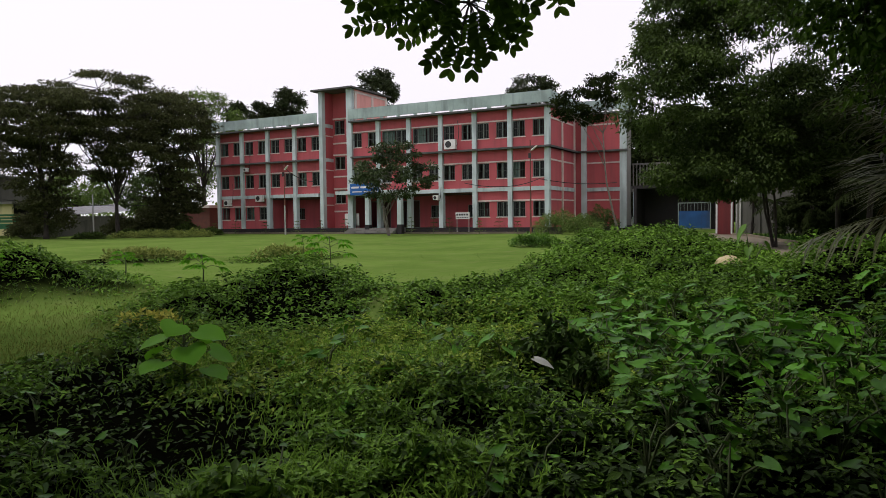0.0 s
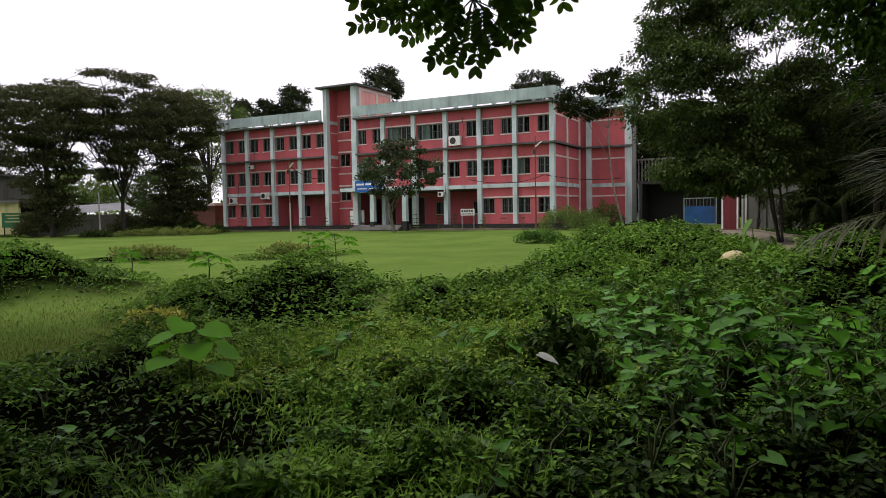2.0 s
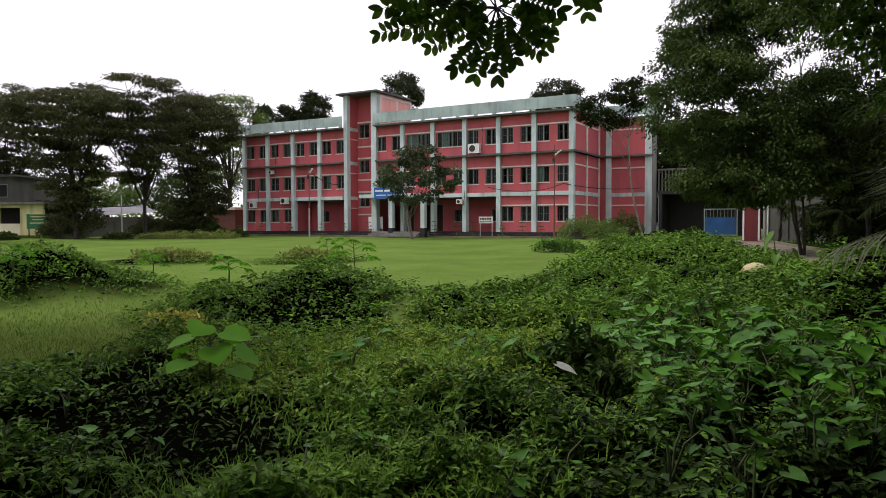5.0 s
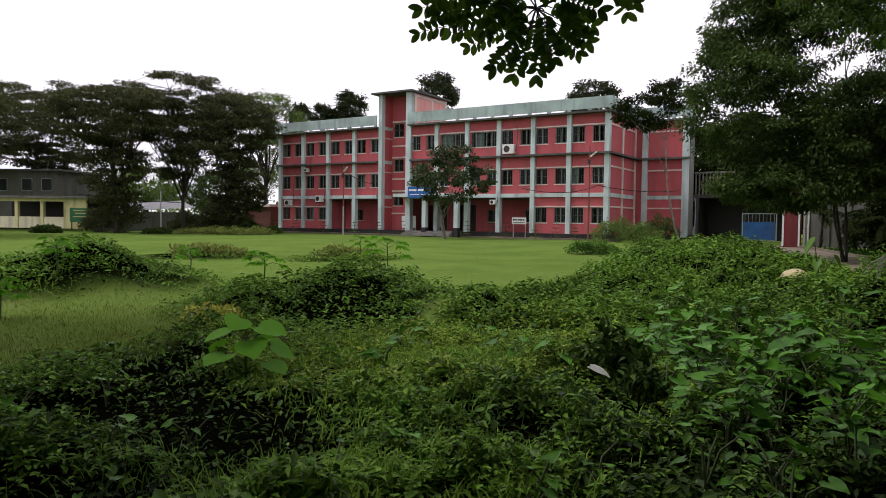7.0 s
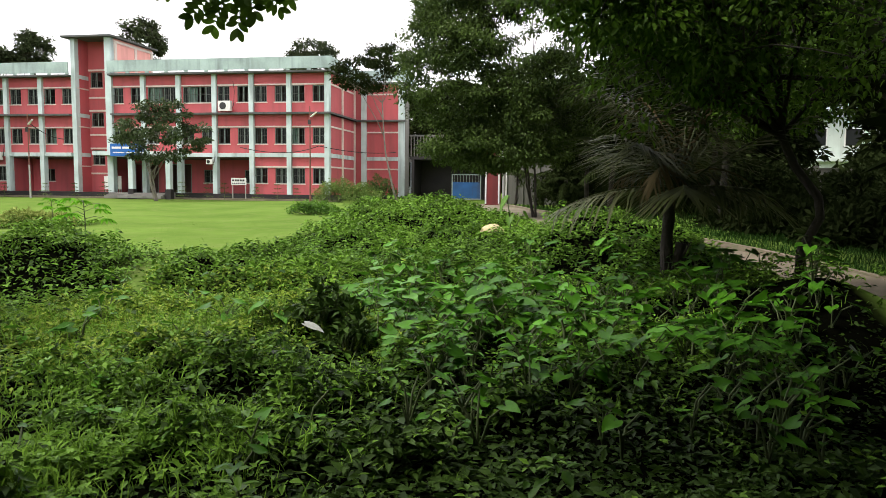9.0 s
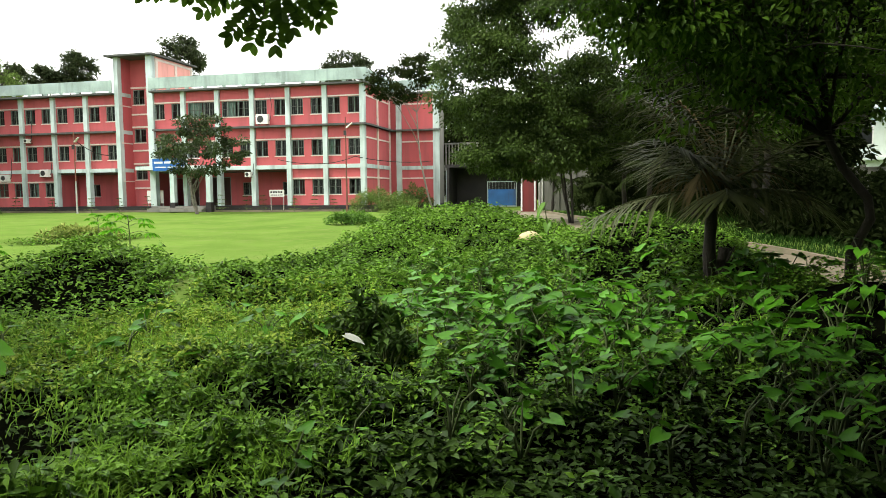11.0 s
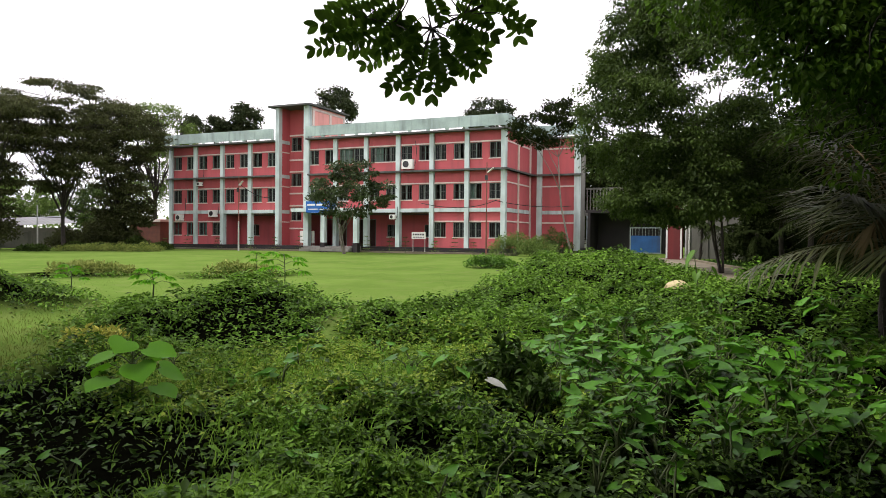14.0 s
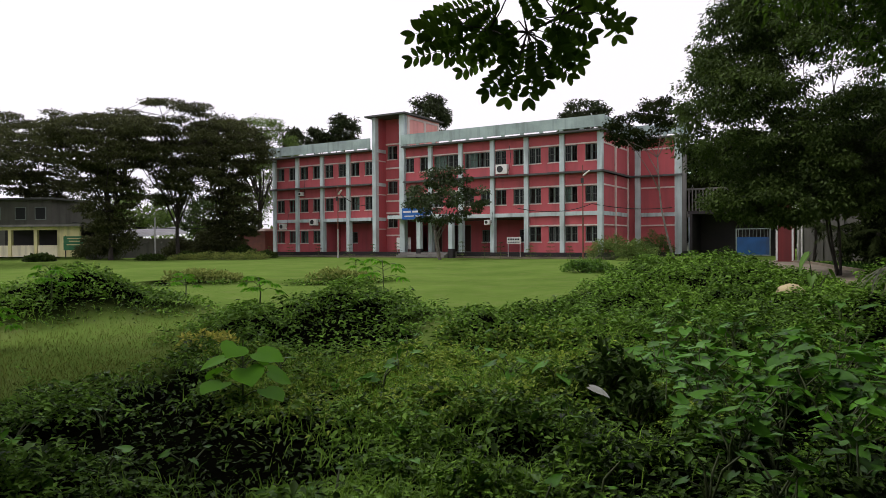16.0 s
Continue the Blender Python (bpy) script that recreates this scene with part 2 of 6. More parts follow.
# ---- mesh helpers ----
class Shape:
    """Vertices and faces gathered into one mesh."""

    def __init__(self):
        self.v, self.f = [], []

    def add(self, verts, faces):
        k = len(self.v)
        self.v += [tuple(p) for p in verts]
        self.f += [tuple(i + k for i in q) for q in faces]
        return self

    def box(self, x0, x1, y0, y1, z0, z1):
        v = [(x, y, z) for z in (z0, z1) for x, y in ((x0, y0), (x1, y0), (x1, y1), (x0, y1))]
        return self.add(v, [(3, 2, 1, 0), (4, 5, 6, 7), (0, 1, 5, 4), (1, 2, 6, 5), (2, 3, 7, 6), (3, 0, 4, 7)])

    def pierced(self, x0, x1, y0, y1, z0, z1, openings):
        """One connected slab with rectangular openings (left, right, bottom, top) right through it."""
        xs = sorted({x0, x1, *(v for o in openings for v in o[:2])})
        zs = sorted({z0, z1, *(v for o in openings for v in o[2:])})
        nx, nz = len(xs), len(zs)

        def solid(i, k):
            if not (0 <= i < nx - 1 and 0 <= k < nz - 1):
                return False
            mx, mz = (xs[i] + xs[i + 1]) / 2, (zs[k] + zs[k + 1]) / 2
            return not any(a < mx < b and lo < mz < hi for a, b, lo, hi in openings)

        def at(i, k, back):
            return (i * nz + k) * 2 + back
        f = []
        for i in range(nx - 1):
            for k in range(nz - 1):
                if not solid(i, k):
                    continue
                f.append((at(i, k, 0), at(i + 1, k, 0), at(i + 1, k + 1, 0), at(i, k + 1, 0)))
                f.append((at(i, k + 1, 1), at(i + 1, k + 1, 1), at(i + 1, k, 1), at(i, k, 1)))
                if not solid(i - 1, k):
                    f.append((at(i, k, 1), at(i, k, 0), at(i, k + 1, 0), at(i, k + 1, 1)))
                if not solid(i + 1, k):
                    f.append((at(i + 1, k, 0), at(i + 1, k, 1), at(i + 1, k + 1, 1), at(i + 1, k + 1, 0)))
                if not solid(i, k - 1):
                    f.append((at(i, k, 0), at(i, k, 1), at(i + 1, k, 1), at(i + 1, k, 0)))
                if not solid(i, k + 1):
                    f.append((at(i, k + 1, 0), at(i + 1, k + 1, 0), at(i + 1, k + 1, 1), at(i, k + 1, 1)))
        used = sorted({q for face in f for q in face})
        idx = {q: n for n, q in enumerate(used)}
        full = [(x, y, z) for x in xs for z in zs for y in (y0, y1)]
        return self.add([full[q] for q in used], [tuple(idx[q] for q in face) for face in f])

    def tube(self, path, radii, n=7, cap=True):
        path = [Vector(p) for p in path]
        rings = []
        side = Vector((1, 0.13, 0.07)).normalized()
        for i, p in enumerate(path):
            d = (path[min(i + 1, len(path) - 1)] - path[max(i - 1, 0)]).normalized()
            side = (side - d * side.dot(d))
            side = side.normalized() if side.length > 1e-4 else d.orthogonal().normalized()
            up = d.cross(side)
            r = radii[i] if hasattr(radii, "__len__") else radii
            rings += [p + (side * cos(2 * pi * k / n) + up * sin(2 * pi * k / n)) * r for k in range(n)]
        f = [(i * n + k, i * n + (k + 1) % n, (i + 1) * n + (k + 1) % n, (i + 1) * n + k) for i in range(len(path) - 1) for k in range(n)]
        if cap:
            f += [tuple(range(n))[::-1], tuple(range((len(path) - 1) * n, len(path) * n))]
        return self.add(rings, f)

    def data(self, name, mat, smooth=False):
        me = bpy.data.meshes.new(name)
        me.from_pydata(self.v, [], self.f)
        me.materials.append(mat)
        if smooth:
            me.polygons.foreach_set("use_smooth", [True] * len(me.polygons))
        me.update()
        return me


def empty(name, x, y, z):
    e = new(name)
    e.location = (x, y, z)
    e.empty_display_size = 0.3
    return e


def part(name, shape, mat, parent=None, label="", at=None, smooth=False):
    """Links a shape (or mesh) as one object under parent; at: its place in the parent's own axes."""
    me = shape.data(name, mat, smooth) if hasattr(shape, "v") else shape
    ob = new(name, me)
    if parent:
        ob.parent = parent
    if at:
        ob.location = at
    return tagged(ob, label)


def bulk(name, verts, faces, mat, smooth=False):
    """A mesh from whole arrays; faces all have the same number of corners."""
    me = bpy.data.meshes.new(name)
    nv, (nf, k) = len(verts), faces.shape
    me.vertices.add(nv)
    me.vertices.foreach_set("co", np.ascontiguousarray(verts, dtype=np.float32).ravel())
    me.loops.add(nf * k)
    me.loops.foreach_set("vertex_index", np.ascontiguousarray(faces, dtype=np.int32).ravel())
    me.polygons.add(nf)
    me.polygons.foreach_set("loop_start", np.arange(0, nf * k, k, dtype=np.int32))
    me.polygons.foreach_set("loop_total", np.full(nf, k, dtype=np.int32))
    if smooth:
        me.polygons.foreach_set("use_smooth", np.ones(nf, dtype=bool))
    me.materials.append(mat)
    me.update()
    return me


# leaf shapes: along y from the stalk, width in x, z up; all faces triangles
LEAF_PLAIN = (np.array([(0, 0, 0), (0.5, 0.42, 0.10), (0, 1, -0.08), (-0.5, 0.42, 0.10)]), np.array([(0, 1, 2), (0, 2, 3)]))
LEAF_OVATE = (
    np.array([(0, 0, 0), (0.36, 0.16, 0.07), (0.5, 0.42, 0.09), (0.3, 0.76, 0.03), (0, 1, -0.1), (-0.3, 0.76, 0.03), (-0.5, 0.42, 0.09), (-0.36, 0.16, 0.07), (0, 0.45, 0.0)]),
    np.array([(0, 1, 8), (1, 2, 8), (2, 3, 8), (3, 4, 8), (4, 5, 8), (5, 6, 8), (6, 7, 8), (7, 0, 8)]),
)
LEAF_HEART = (
    np.array([(0, 0, 0), (0.24, -0.26, 0.08), (0.44, -0.12, 0.16), (0.5, 0.14, 0.15), (0.33, 0.5, 0.07), (0.0, 0.95, -0.18), (-0.33, 0.5, 0.07), (-0.5, 0.14, 0.15), (-0.44, -0.12, 0.16), (-0.24, -0.26, 0.08), (0, 0.4, -0.03)]),
    np.array([(0, 1, 2), (0, 2, 3), (0, 3, 10), (3, 4, 10), (4, 5, 10), (5, 6, 10), (6, 7, 10), (7, 0, 10), (0, 7, 8), (0, 8, 9)]),
)
LEAF_BROAD = (
    np.array([(0, 0, 0), (0.26, -0.12, 0.03), (0.47, 0.06, 0.05), (0.52, 0.3, 0.05), (0.45, 0.56, 0.03), (0.25, 0.78, 0.0), (0, 1, -0.08), (-0.25, 0.78, 0.0), (-0.45, 0.56, 0.03), (-0.52, 0.3, 0.05), (-0.47, 0.06, 0.05), (-0.26, -0.12, 0.03), (0, 0.4, 0.0)]),
    np.array([(0, 1, 12), (1, 2, 12), (2, 3, 12), (3, 4, 12), (4, 5, 12), (5, 6, 12), (6, 7, 12), (7, 8, 12), (8, 9, 12), (9, 10, 12), (10, 11, 12), (11, 0, 12)]),
)
BLADE = (np.array([(-0.5, 0, 0), (0.5, 0, 0), (0.4, 0.45, 0.28), (-0.4, 0.45, 0.28), (0, 1, 0.3)]), np.array([(0, 1, 2), (0, 2, 3), (3, 2, 4)]))


def unit(a):
    return a / np.maximum(np.linalg.norm(a, axis=-1, keepdims=True), 1e-9)


def scatter(name, template, place, ahead, up, length, width, mat, smooth=False):
    """One mesh of many leaves: each stands at place, points along ahead and faces up."""
    tv, tf = template
    y = unit(ahead)
    x = unit(np.cross(y, up))
    z = np.cross(x, y)
    n = len(place)
    length, width = np.broadcast_to(length, n)[:, None, None], np.broadcast_to(width, n)[:, None, None]
    v = place[:, None] + x[:, None] * (tv[None, :, :1] * width) + y[:, None] * (tv[None, :, 1:2] * length) + z[:, None] * (tv[None, :, 2:] * length)
    f = tf[None] + (np.arange(n) * len(tv))[:, None, None]
    return bulk(name, v.reshape(-1, 3), f.reshape(-1, 3), mat, smooth)


def polar(az, r):
    """The plan place at az degrees left of the y axis, r metres off."""
    return -r * sin(radians(az)), r * cos(radians(az))


# ---- ground ----
Mound = namedtuple("Mound", "az r wide deep high")
MOUNDS = (
    Mound(58, 16.2, 1.6, 1.6, 0.55), Mound(61.5, 15.6, 1.3, 1.3, 0.5), Mound(43.6, 12.2, 1.5, 1.2, 0.34), Mound(38.8, 12.0, 1.3, 1.1, 0.42), Mound(51, 28.5, 1.8, 1.2, 0.08),
    Mound(40, 26.5, 1.5, 1.0, 0.06), Mound(28.2, 11.2, 1.3, 1.1, 0.36), Mound(12.0, 20.0, 2.6, 3.4, 0.62), Mound(6.6, 16.5, 2.4, 2.6, 0.42),
    Mound(15, 17.0, 2.2, 3.0, 0.28), Mound(-3.0, 13.0, 1.7, 1.3, 0.6), Mound(-6.8, 12.3, 1.3, 1.2, 0.45), Mound(-11.5, 10.6, 1.3, 1.0, 0.2), Mound(-18.0, 8.6, 1.2, 1.2, 0.45), Mound(47, 6.0, 0.9, 0.9, 0.12), Mound(21, 6.6, 1.0, 0.8, 0.14),
)


def ground_np(x, y):
    z = 0.24 * np.clip((y - 6) / 44, 0, 1)
    z = z - 0.12 * np.exp(-(((y - 53.5) / 4.5) ** 4)) * np.clip((x + 60) / 4, 0, 1) * np.clip((-13 - x) / 4, 0, 1)
    r = np.hypot(x, y)
    near = np.exp(-((r / 60) ** 2))
    z = z + near * 0.05 * np.sin(x * 0.7 + 1.3) * np.sin(y * 0.55 + 0.4) + near * 0.02 * np.sin(x * 2.3 + y * 1.1)
    for m in MOUNDS:
        a = radians(m.az)
        cx, cy = polar(m.az, m.r)
        u = (x - cx) * cos(a) + (y - cy) * sin(a)
        w = -(x - cx) * sin(a) + (y - cy) * cos(a)
        d = (u / m.wide) ** 2 + (w / m.deep) ** 2
        z = z + m.high * np.exp(-d) * (1 + 0.12 * np.sin(u * 3 + m.az) + 0.1 * np.sin(w * 4 + m.r))
    return z


def ground_at(x, y):
    return float(ground_np(np.array([x]), np.array([y]))[0])


ROAD = ((-7.0, 50.0), (-5.2, 44.0), (-2.3, 35.0), (-0.3, 27.5), (1.65, 20.5), (3.3, 14.0), (4.6, 7.0), (5.6, 0.0), (6.0, -12.0))


def road_x(y):
    ys = np.array([p[1] for p in ROAD][::-1])
    xs = np.array([p[0] for p in ROAD][::-1])
    return np.interp(y, ys, xs)


LATTICE = np.random.default_rng(17).uniform(-1, 1, (256, 256))


def smooth_noise(x, y, s, seed):
    """Two octaves of value noise of about -1 to 1; s: how fine it is."""
    out = 0.0
    for k, gain in ((1.0, 0.75), (2.17, 0.4)):
        u, v = x * s * k * 0.45 + seed * 13.7, y * s * k * 0.45 + seed * 7.3
        i, j = np.floor(u).astype(int), np.floor(v).astype(int)
        a, b = u - i, v - j
        a, b = a * a * (3 - 2 * a), b * b * (3 - 2 * b)
        i, j, i1, j1 = i % 256, j % 256, (i + 1) % 256, (j + 1) % 256
        out = out + gain * ((LATTICE[i, j] * (1 - a) + LATTICE[i1, j] * a) * (1 - b) + (LATTICE[i, j1] * (1 - a) + LATTICE[i1, j1] * a) * b)
    return out


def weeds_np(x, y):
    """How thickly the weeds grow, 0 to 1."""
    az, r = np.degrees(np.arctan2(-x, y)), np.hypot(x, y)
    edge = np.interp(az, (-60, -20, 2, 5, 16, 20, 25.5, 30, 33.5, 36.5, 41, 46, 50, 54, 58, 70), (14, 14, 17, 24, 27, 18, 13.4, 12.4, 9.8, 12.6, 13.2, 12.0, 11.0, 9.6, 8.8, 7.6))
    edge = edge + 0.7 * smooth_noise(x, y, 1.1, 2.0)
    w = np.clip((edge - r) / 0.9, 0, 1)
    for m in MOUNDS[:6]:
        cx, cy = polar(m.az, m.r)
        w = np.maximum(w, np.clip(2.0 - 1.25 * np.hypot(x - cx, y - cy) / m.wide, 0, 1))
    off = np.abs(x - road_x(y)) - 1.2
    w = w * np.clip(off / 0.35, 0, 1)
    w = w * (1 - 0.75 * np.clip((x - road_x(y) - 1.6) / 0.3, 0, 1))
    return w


def build_ground():
    rings = np.concatenate(([0.0], np.geomspace(0.8, 70, 190), np.geomspace(78, 2500, 22)))
    n = 300
    az = np.linspace(0, 2 * pi, n, endpoint=False)
    x = (rings[:, None] * np.sin(az)).ravel()
    y = (rings[:, None] * np.cos(az)).ravel()
    v = np.stack([x, y, ground_np(x, y)], 1)
    i, k = np.meshgrid(np.arange(len(rings) - 1), np.arange(n), indexing="ij")
    f = np.stack([i * n + k, (i + 1) * n + k, (i + 1) * n + (k + 1) % n, i * n + (k + 1) % n], -1).reshape(-1, 4)[:, ::-1]
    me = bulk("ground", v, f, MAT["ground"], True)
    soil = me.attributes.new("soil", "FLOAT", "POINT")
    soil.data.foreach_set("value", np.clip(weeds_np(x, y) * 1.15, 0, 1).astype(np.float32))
    tagged(new("ground", me), "green lawn and low earth heaps before the building", "ground", kind="structure")


build_ground()


def build_road():
    ys = np.linspace(-12, 48, 90)
    x = road_x(ys)
    s = Shape()
    v, f = [], []
    for i, (a, b) in enumerate(zip(x, ys)):
        for k, u in enumerate((-1.35, -0.7, 0.0, 0.7, 1.35)):
            v.append((a + u, b, ground_at(a, b) + 0.03 + 0.01 * (1 - abs(u))))
    for i in range(len(ys) - 1):
        for k in range(4):
            f.append((i * 5 + k, i * 5 + k + 1, i * 5 + k + 6, i * 5 + k + 5))
    s.add(v, f)
    tagged(part("road", s, MAT["concrete"]), "narrow worn concrete driveway with mossy edges", "road", kind="structure")
    for i in range(0, 88, 3):
        k = Shape()
        a, b = ys[i], ys[i + 3] if i + 3 < 90 else ys[-1]
        xa, xb = road_x(a) + 1.36, road_x(b) + 1.36
        za, zb = ground_at(xa, a), ground_at(xb, b)
        k.add([(xa, a, za - 0.1), (xa + 0.13, a, za - 0.1), (xb + 0.13, b - 0.02, zb - 0.1), (xb, b - 0.02, zb - 0.1), (xa, a, za + 0.13), (xa + 0.13, a, za + 0.13), (xb + 0.13, b - 0.02, zb + 0.13), (xb, b - 0.02, zb + 0.13)],
              [(3, 2, 1, 0), (4, 5, 6, 7), (0, 1, 5, 4), (1, 2, 6, 5), (2, 3, 7, 6), (3, 0, 4, 7)])
        tagged(part("kerb", k, MAT["concrete"]), "low concrete kerb along the driveway", "kerb", kind="structure")


build_road()

# ---- the three-storey building ----
COLUMNS = (-54.2, -51.0, -47.65, -44.3, -41.08, -37.85, -34.77, -31.6, -28.45, -25.26, -22.08, -18.92)
FRONT, WALL_Y, BACK_Y = 53.7, 53.95, 60.8
Z0 = 0.62
FLOORS = ((0.62, 2.75, 3.6), (3.92, 5.95, 6.98), (7.13, 9.27, 10.2))   # floor, window head, underside of the next slab
BX, BY, BZ = -36.8, 57.0, 0.4


def rel(x, y, z):
    return x - BX, y - BY, z - BZ


class Placed(Shape):
    """A shape given in the world's axes and kept in the building's."""

    def box(self, x0, x1, y0, y1, z0, z1):
        return super().box(x0 - BX, x1 - BX, y0 - BY, y1 - BY, z0 - BZ, z1 - BZ)


WINDOW_DATA = {}


def window_meshes(w, h):
    key = (round(w, 2), round(h, 2))
    if key in WINDOW_DATA:
        return WINDOW_DATA[key]
    fr, t = Shape(), 0.05
    leaves = max(2, round(w / 0.55))
    cuts = [-w / 2 + w * i / leaves for i in range(leaves + 1)]
    fr.pierced(-w / 2, w / 2, 0, 0.08, 0, h, [(a + (t if k == 0 else 0.03), b - (t if k == leaves - 1 else 0.03), t, h - t) for k, (a, b) in enumerate(zip(cuts, cuts[1:]))])
    pw = w / leaves
    pane = Shape().box(-pw / 2 + 0.03, pw / 2 - 0.03, 0.05, 0.06, t, h - t)
    gr = Shape()
    k = int(w / 0.2)
    for i in range(1, k):
        x = -w / 2 + w * i / k
        gr.box(x - 0.011, x + 0.011, -0.05, -0.03, 0.03, h - 0.03)
    gr.box(-w / 2, w / 2, -0.055, -0.03, h * 0.5 - 0.015, h * 0.5 + 0.015)
    sill = Shape().box(-w / 2 - 0.06, w / 2 + 0.06, -0.1, 0.08, -0.07, 0)
    cur = Shape()
    n = 14
    v = [(-w / 2 + w * 0.46 * i / n, 0.22 + 0.035 * sin(i * 1.9), z) for z in (0.02, h - 0.04) for i in range(n + 1)]
    cur.add(v, [(i, i + 1, i + n + 2, i + n + 1) for i in range(n)])
    WINDOW_DATA[key] = (fr.data("window", MAT["steel"]), pane.data("pane", MAT["glass"]), gr.data("grille", MAT["bar"]), sill.data("sill", MAT["cream"]), leaves, pw, cur.data("curtain", MAT["curtain"]))
    return WINDOW_DATA[key]


rng = random.Random(5)


def add_window(parent, x, y, z, w, h, curtain=None, bare=False):
    fr, pane, gr, sill, leaves, pw, cur = window_meshes(w, h)
    win = part("window", fr, None, parent, "steel-framed window with dark panes and a barred grille", rel(x, y, z))
    for i in range(leaves):
        if rng.random() < 0.6:
            part("pane", pane, None, win, at=(-w / 2 + pw * (i + 0.5), 0, 0))
    part("grille", gr, None, win)
    part("sill", sill, None, win)
    if curtain if curtain is not None else rng.random() < 0.35:
        part("curtain", cur, None, win, at=(rng.choice((0, w * 0.5)), 0, 0))


def wall_with_openings(s, x0, x1, y, z0, z1, openings, thick=0.22):
    """A wall between x0 and x1 with openings (left, right, bottom, top), in the building's axes."""
    s.pierced(x0 - BX, x1 - BX, y - BY, y + thick - BY, z0 - BZ, z1 - BZ, [(a - BX, b - BX, lo - BZ, hi - BZ) for a, b, lo, hi in openings])


def build_school():
    b = tagged(empty("school_building", BX, BY, BZ), "pink-painted three-storey building with grey columns and barred windows", "building")
    C = COLUMNS
    # plinth and the columns
    part("plinth", Placed().box(C[0] - 0.3, C[3] + 3.2, FRONT - 0.12, BACK_Y, 0.0, Z0).box(C[4] - 0.15, C[11] + 0.3, FRONT - 0.12, BACK_Y, 0.0, Z0), MAT["black"], b, "black-painted plinth")
    for i, x in enumerate(C):
        w = 0.19 if i not in (4, 5) else (0.2, 0.28)[i == 5]
        top = 10.2 if i not in (4, 5) else 13.35
        part("column", Placed().box(x - w, x + w, FRONT, WALL_Y + 0.25, 0.45, top), MAT["grey"], b, "grey-green rendered column")
    # slabs with projecting edges
    for x0, x1 in ((C[0] - 0.3, C[4] - 0.3), (C[5] + 0.3, C[11] + 0.42)):
        part("floor_slab", Placed().box(x0, x1, FRONT - 0.28, BACK_Y, 6.98, 7.13), MAT["slab"], b, "dark weathered slab edge")
        part("roof_slab", Placed().box(x0 - 0.1, x1 + 0.1, FRONT - 0.42, BACK_Y + 0.2, 10.2, 10.34), MAT["slab"], b, "dark weathered roof slab edge")
        part("beam", Placed().box(x0 + 0.1, x1 - 0.2, FRONT + 0.1, WALL_Y + 0.3, 3.6, 3.92), MAT["grey"], b)
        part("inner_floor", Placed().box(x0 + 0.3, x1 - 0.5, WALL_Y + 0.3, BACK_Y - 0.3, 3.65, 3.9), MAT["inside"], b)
        # parapet carried on short stubs, light passing beneath it
        part("parapet", Placed().box(x0 - 0.1, x1 + 0.12, FRONT - 0.40, FRONT - 0.26, 10.48, 11.38), MAT["parapet"], b, "weathered grey-green parapet panel")
        k = int((x1 - x0) / 1.6)
        for i in range(k + 1):
            x = x0 + (x1 - x0) * i / k
            part("parapet_stub", Placed().box(x - 0.16, x + 0.16, FRONT - 0.38, FRONT - 0.28, 10.34, 10.48), MAT["parapet"], b)
    part("parapet", Placed().box(C[11] + 0.30, C[11] + 0.44, FRONT - 0.25, BACK_Y + 0.1, 10.48, 11.38), MAT["parapet"], b)
    for i in range(4):
        y = FRONT + 0.2 + i * 2.1
        part("parapet_stub", Placed().box(C[11] + 0.32, C[11] + 0.42, y, y + 0.4, 10.34, 10.48), MAT["parapet"], b)
    # walls, bay by bay and storey by storey
    for i in range(11):
        if i == 4:
            continue
        x0, x1 = C[i] + 0.2, C[i + 1] - 0.2
        mid = (x0 + x1) / 2
        for f, (lo, head, under) in enumerate(FLOORS):
            recessed = f == 0 and i in (2, 3, 5, 6, 7, 8)
            y = WALL_Y if not recessed else 56.5
            sillz = (1.5, 4.66, 7.98)[f]
            s = Placed()
            if recessed:
                door = i in (5, 6)
                shift = (0.1, 0.75, 0, 0, -0.35, 0.2)[(2, 3, 5, 6, 7, 8).index(i)]
                holes = [(mid - 1.25, mid + 1.1, lo, 3.1)] if door else [(mid - 0.55 + shift, mid + 0.55 + shift, 1.5, 2.6)]
                wall_with_openings(s, x0 - 0.2, x1 + 0.2, y, lo, 3.6, holes)
                part("wall", s, MAT["pink"], b)
                if door:
                    a, c, l0, h0 = holes[0]
                    part("door_frame", Shape().pierced(a - BX, c - BX, y + 0.02 - BY, y + 0.2 - BY, l0 - BZ, h0 - BZ, [(a + 0.07 - BX, c - 0.07 - BX, l0 + 0.02 - BZ, h0 - 0.07 - BZ)]), MAT["steel"], b, "open doorway frame")
                else:
                    add_window(b, mid + shift, y + 0.04, 1.5, 1.1, 1.1, False)
                continue
            wide = f == 2 and i in (6, 7)
            w = 2.5 if wide else 1.06
            centres = (mid,) if wide else (mid - 0.86, mid + 0.86)
            holes = [(c - w / 2, c + w / 2, sillz, head) for c in centres]
            wall_with_openings(s, x0, x1, y, lo, under, holes)
            part("wall", s, MAT["pink"], b)
            for c in centres:
                add_window(b, c, y + 0.06, sillz, w, head - sillz, True if wide else None)
            part("lintel_band", Placed().box(x0, x1, y - 0.07, y - 0.003, head + 0.02, head + 0.13), MAT["cream"], b)
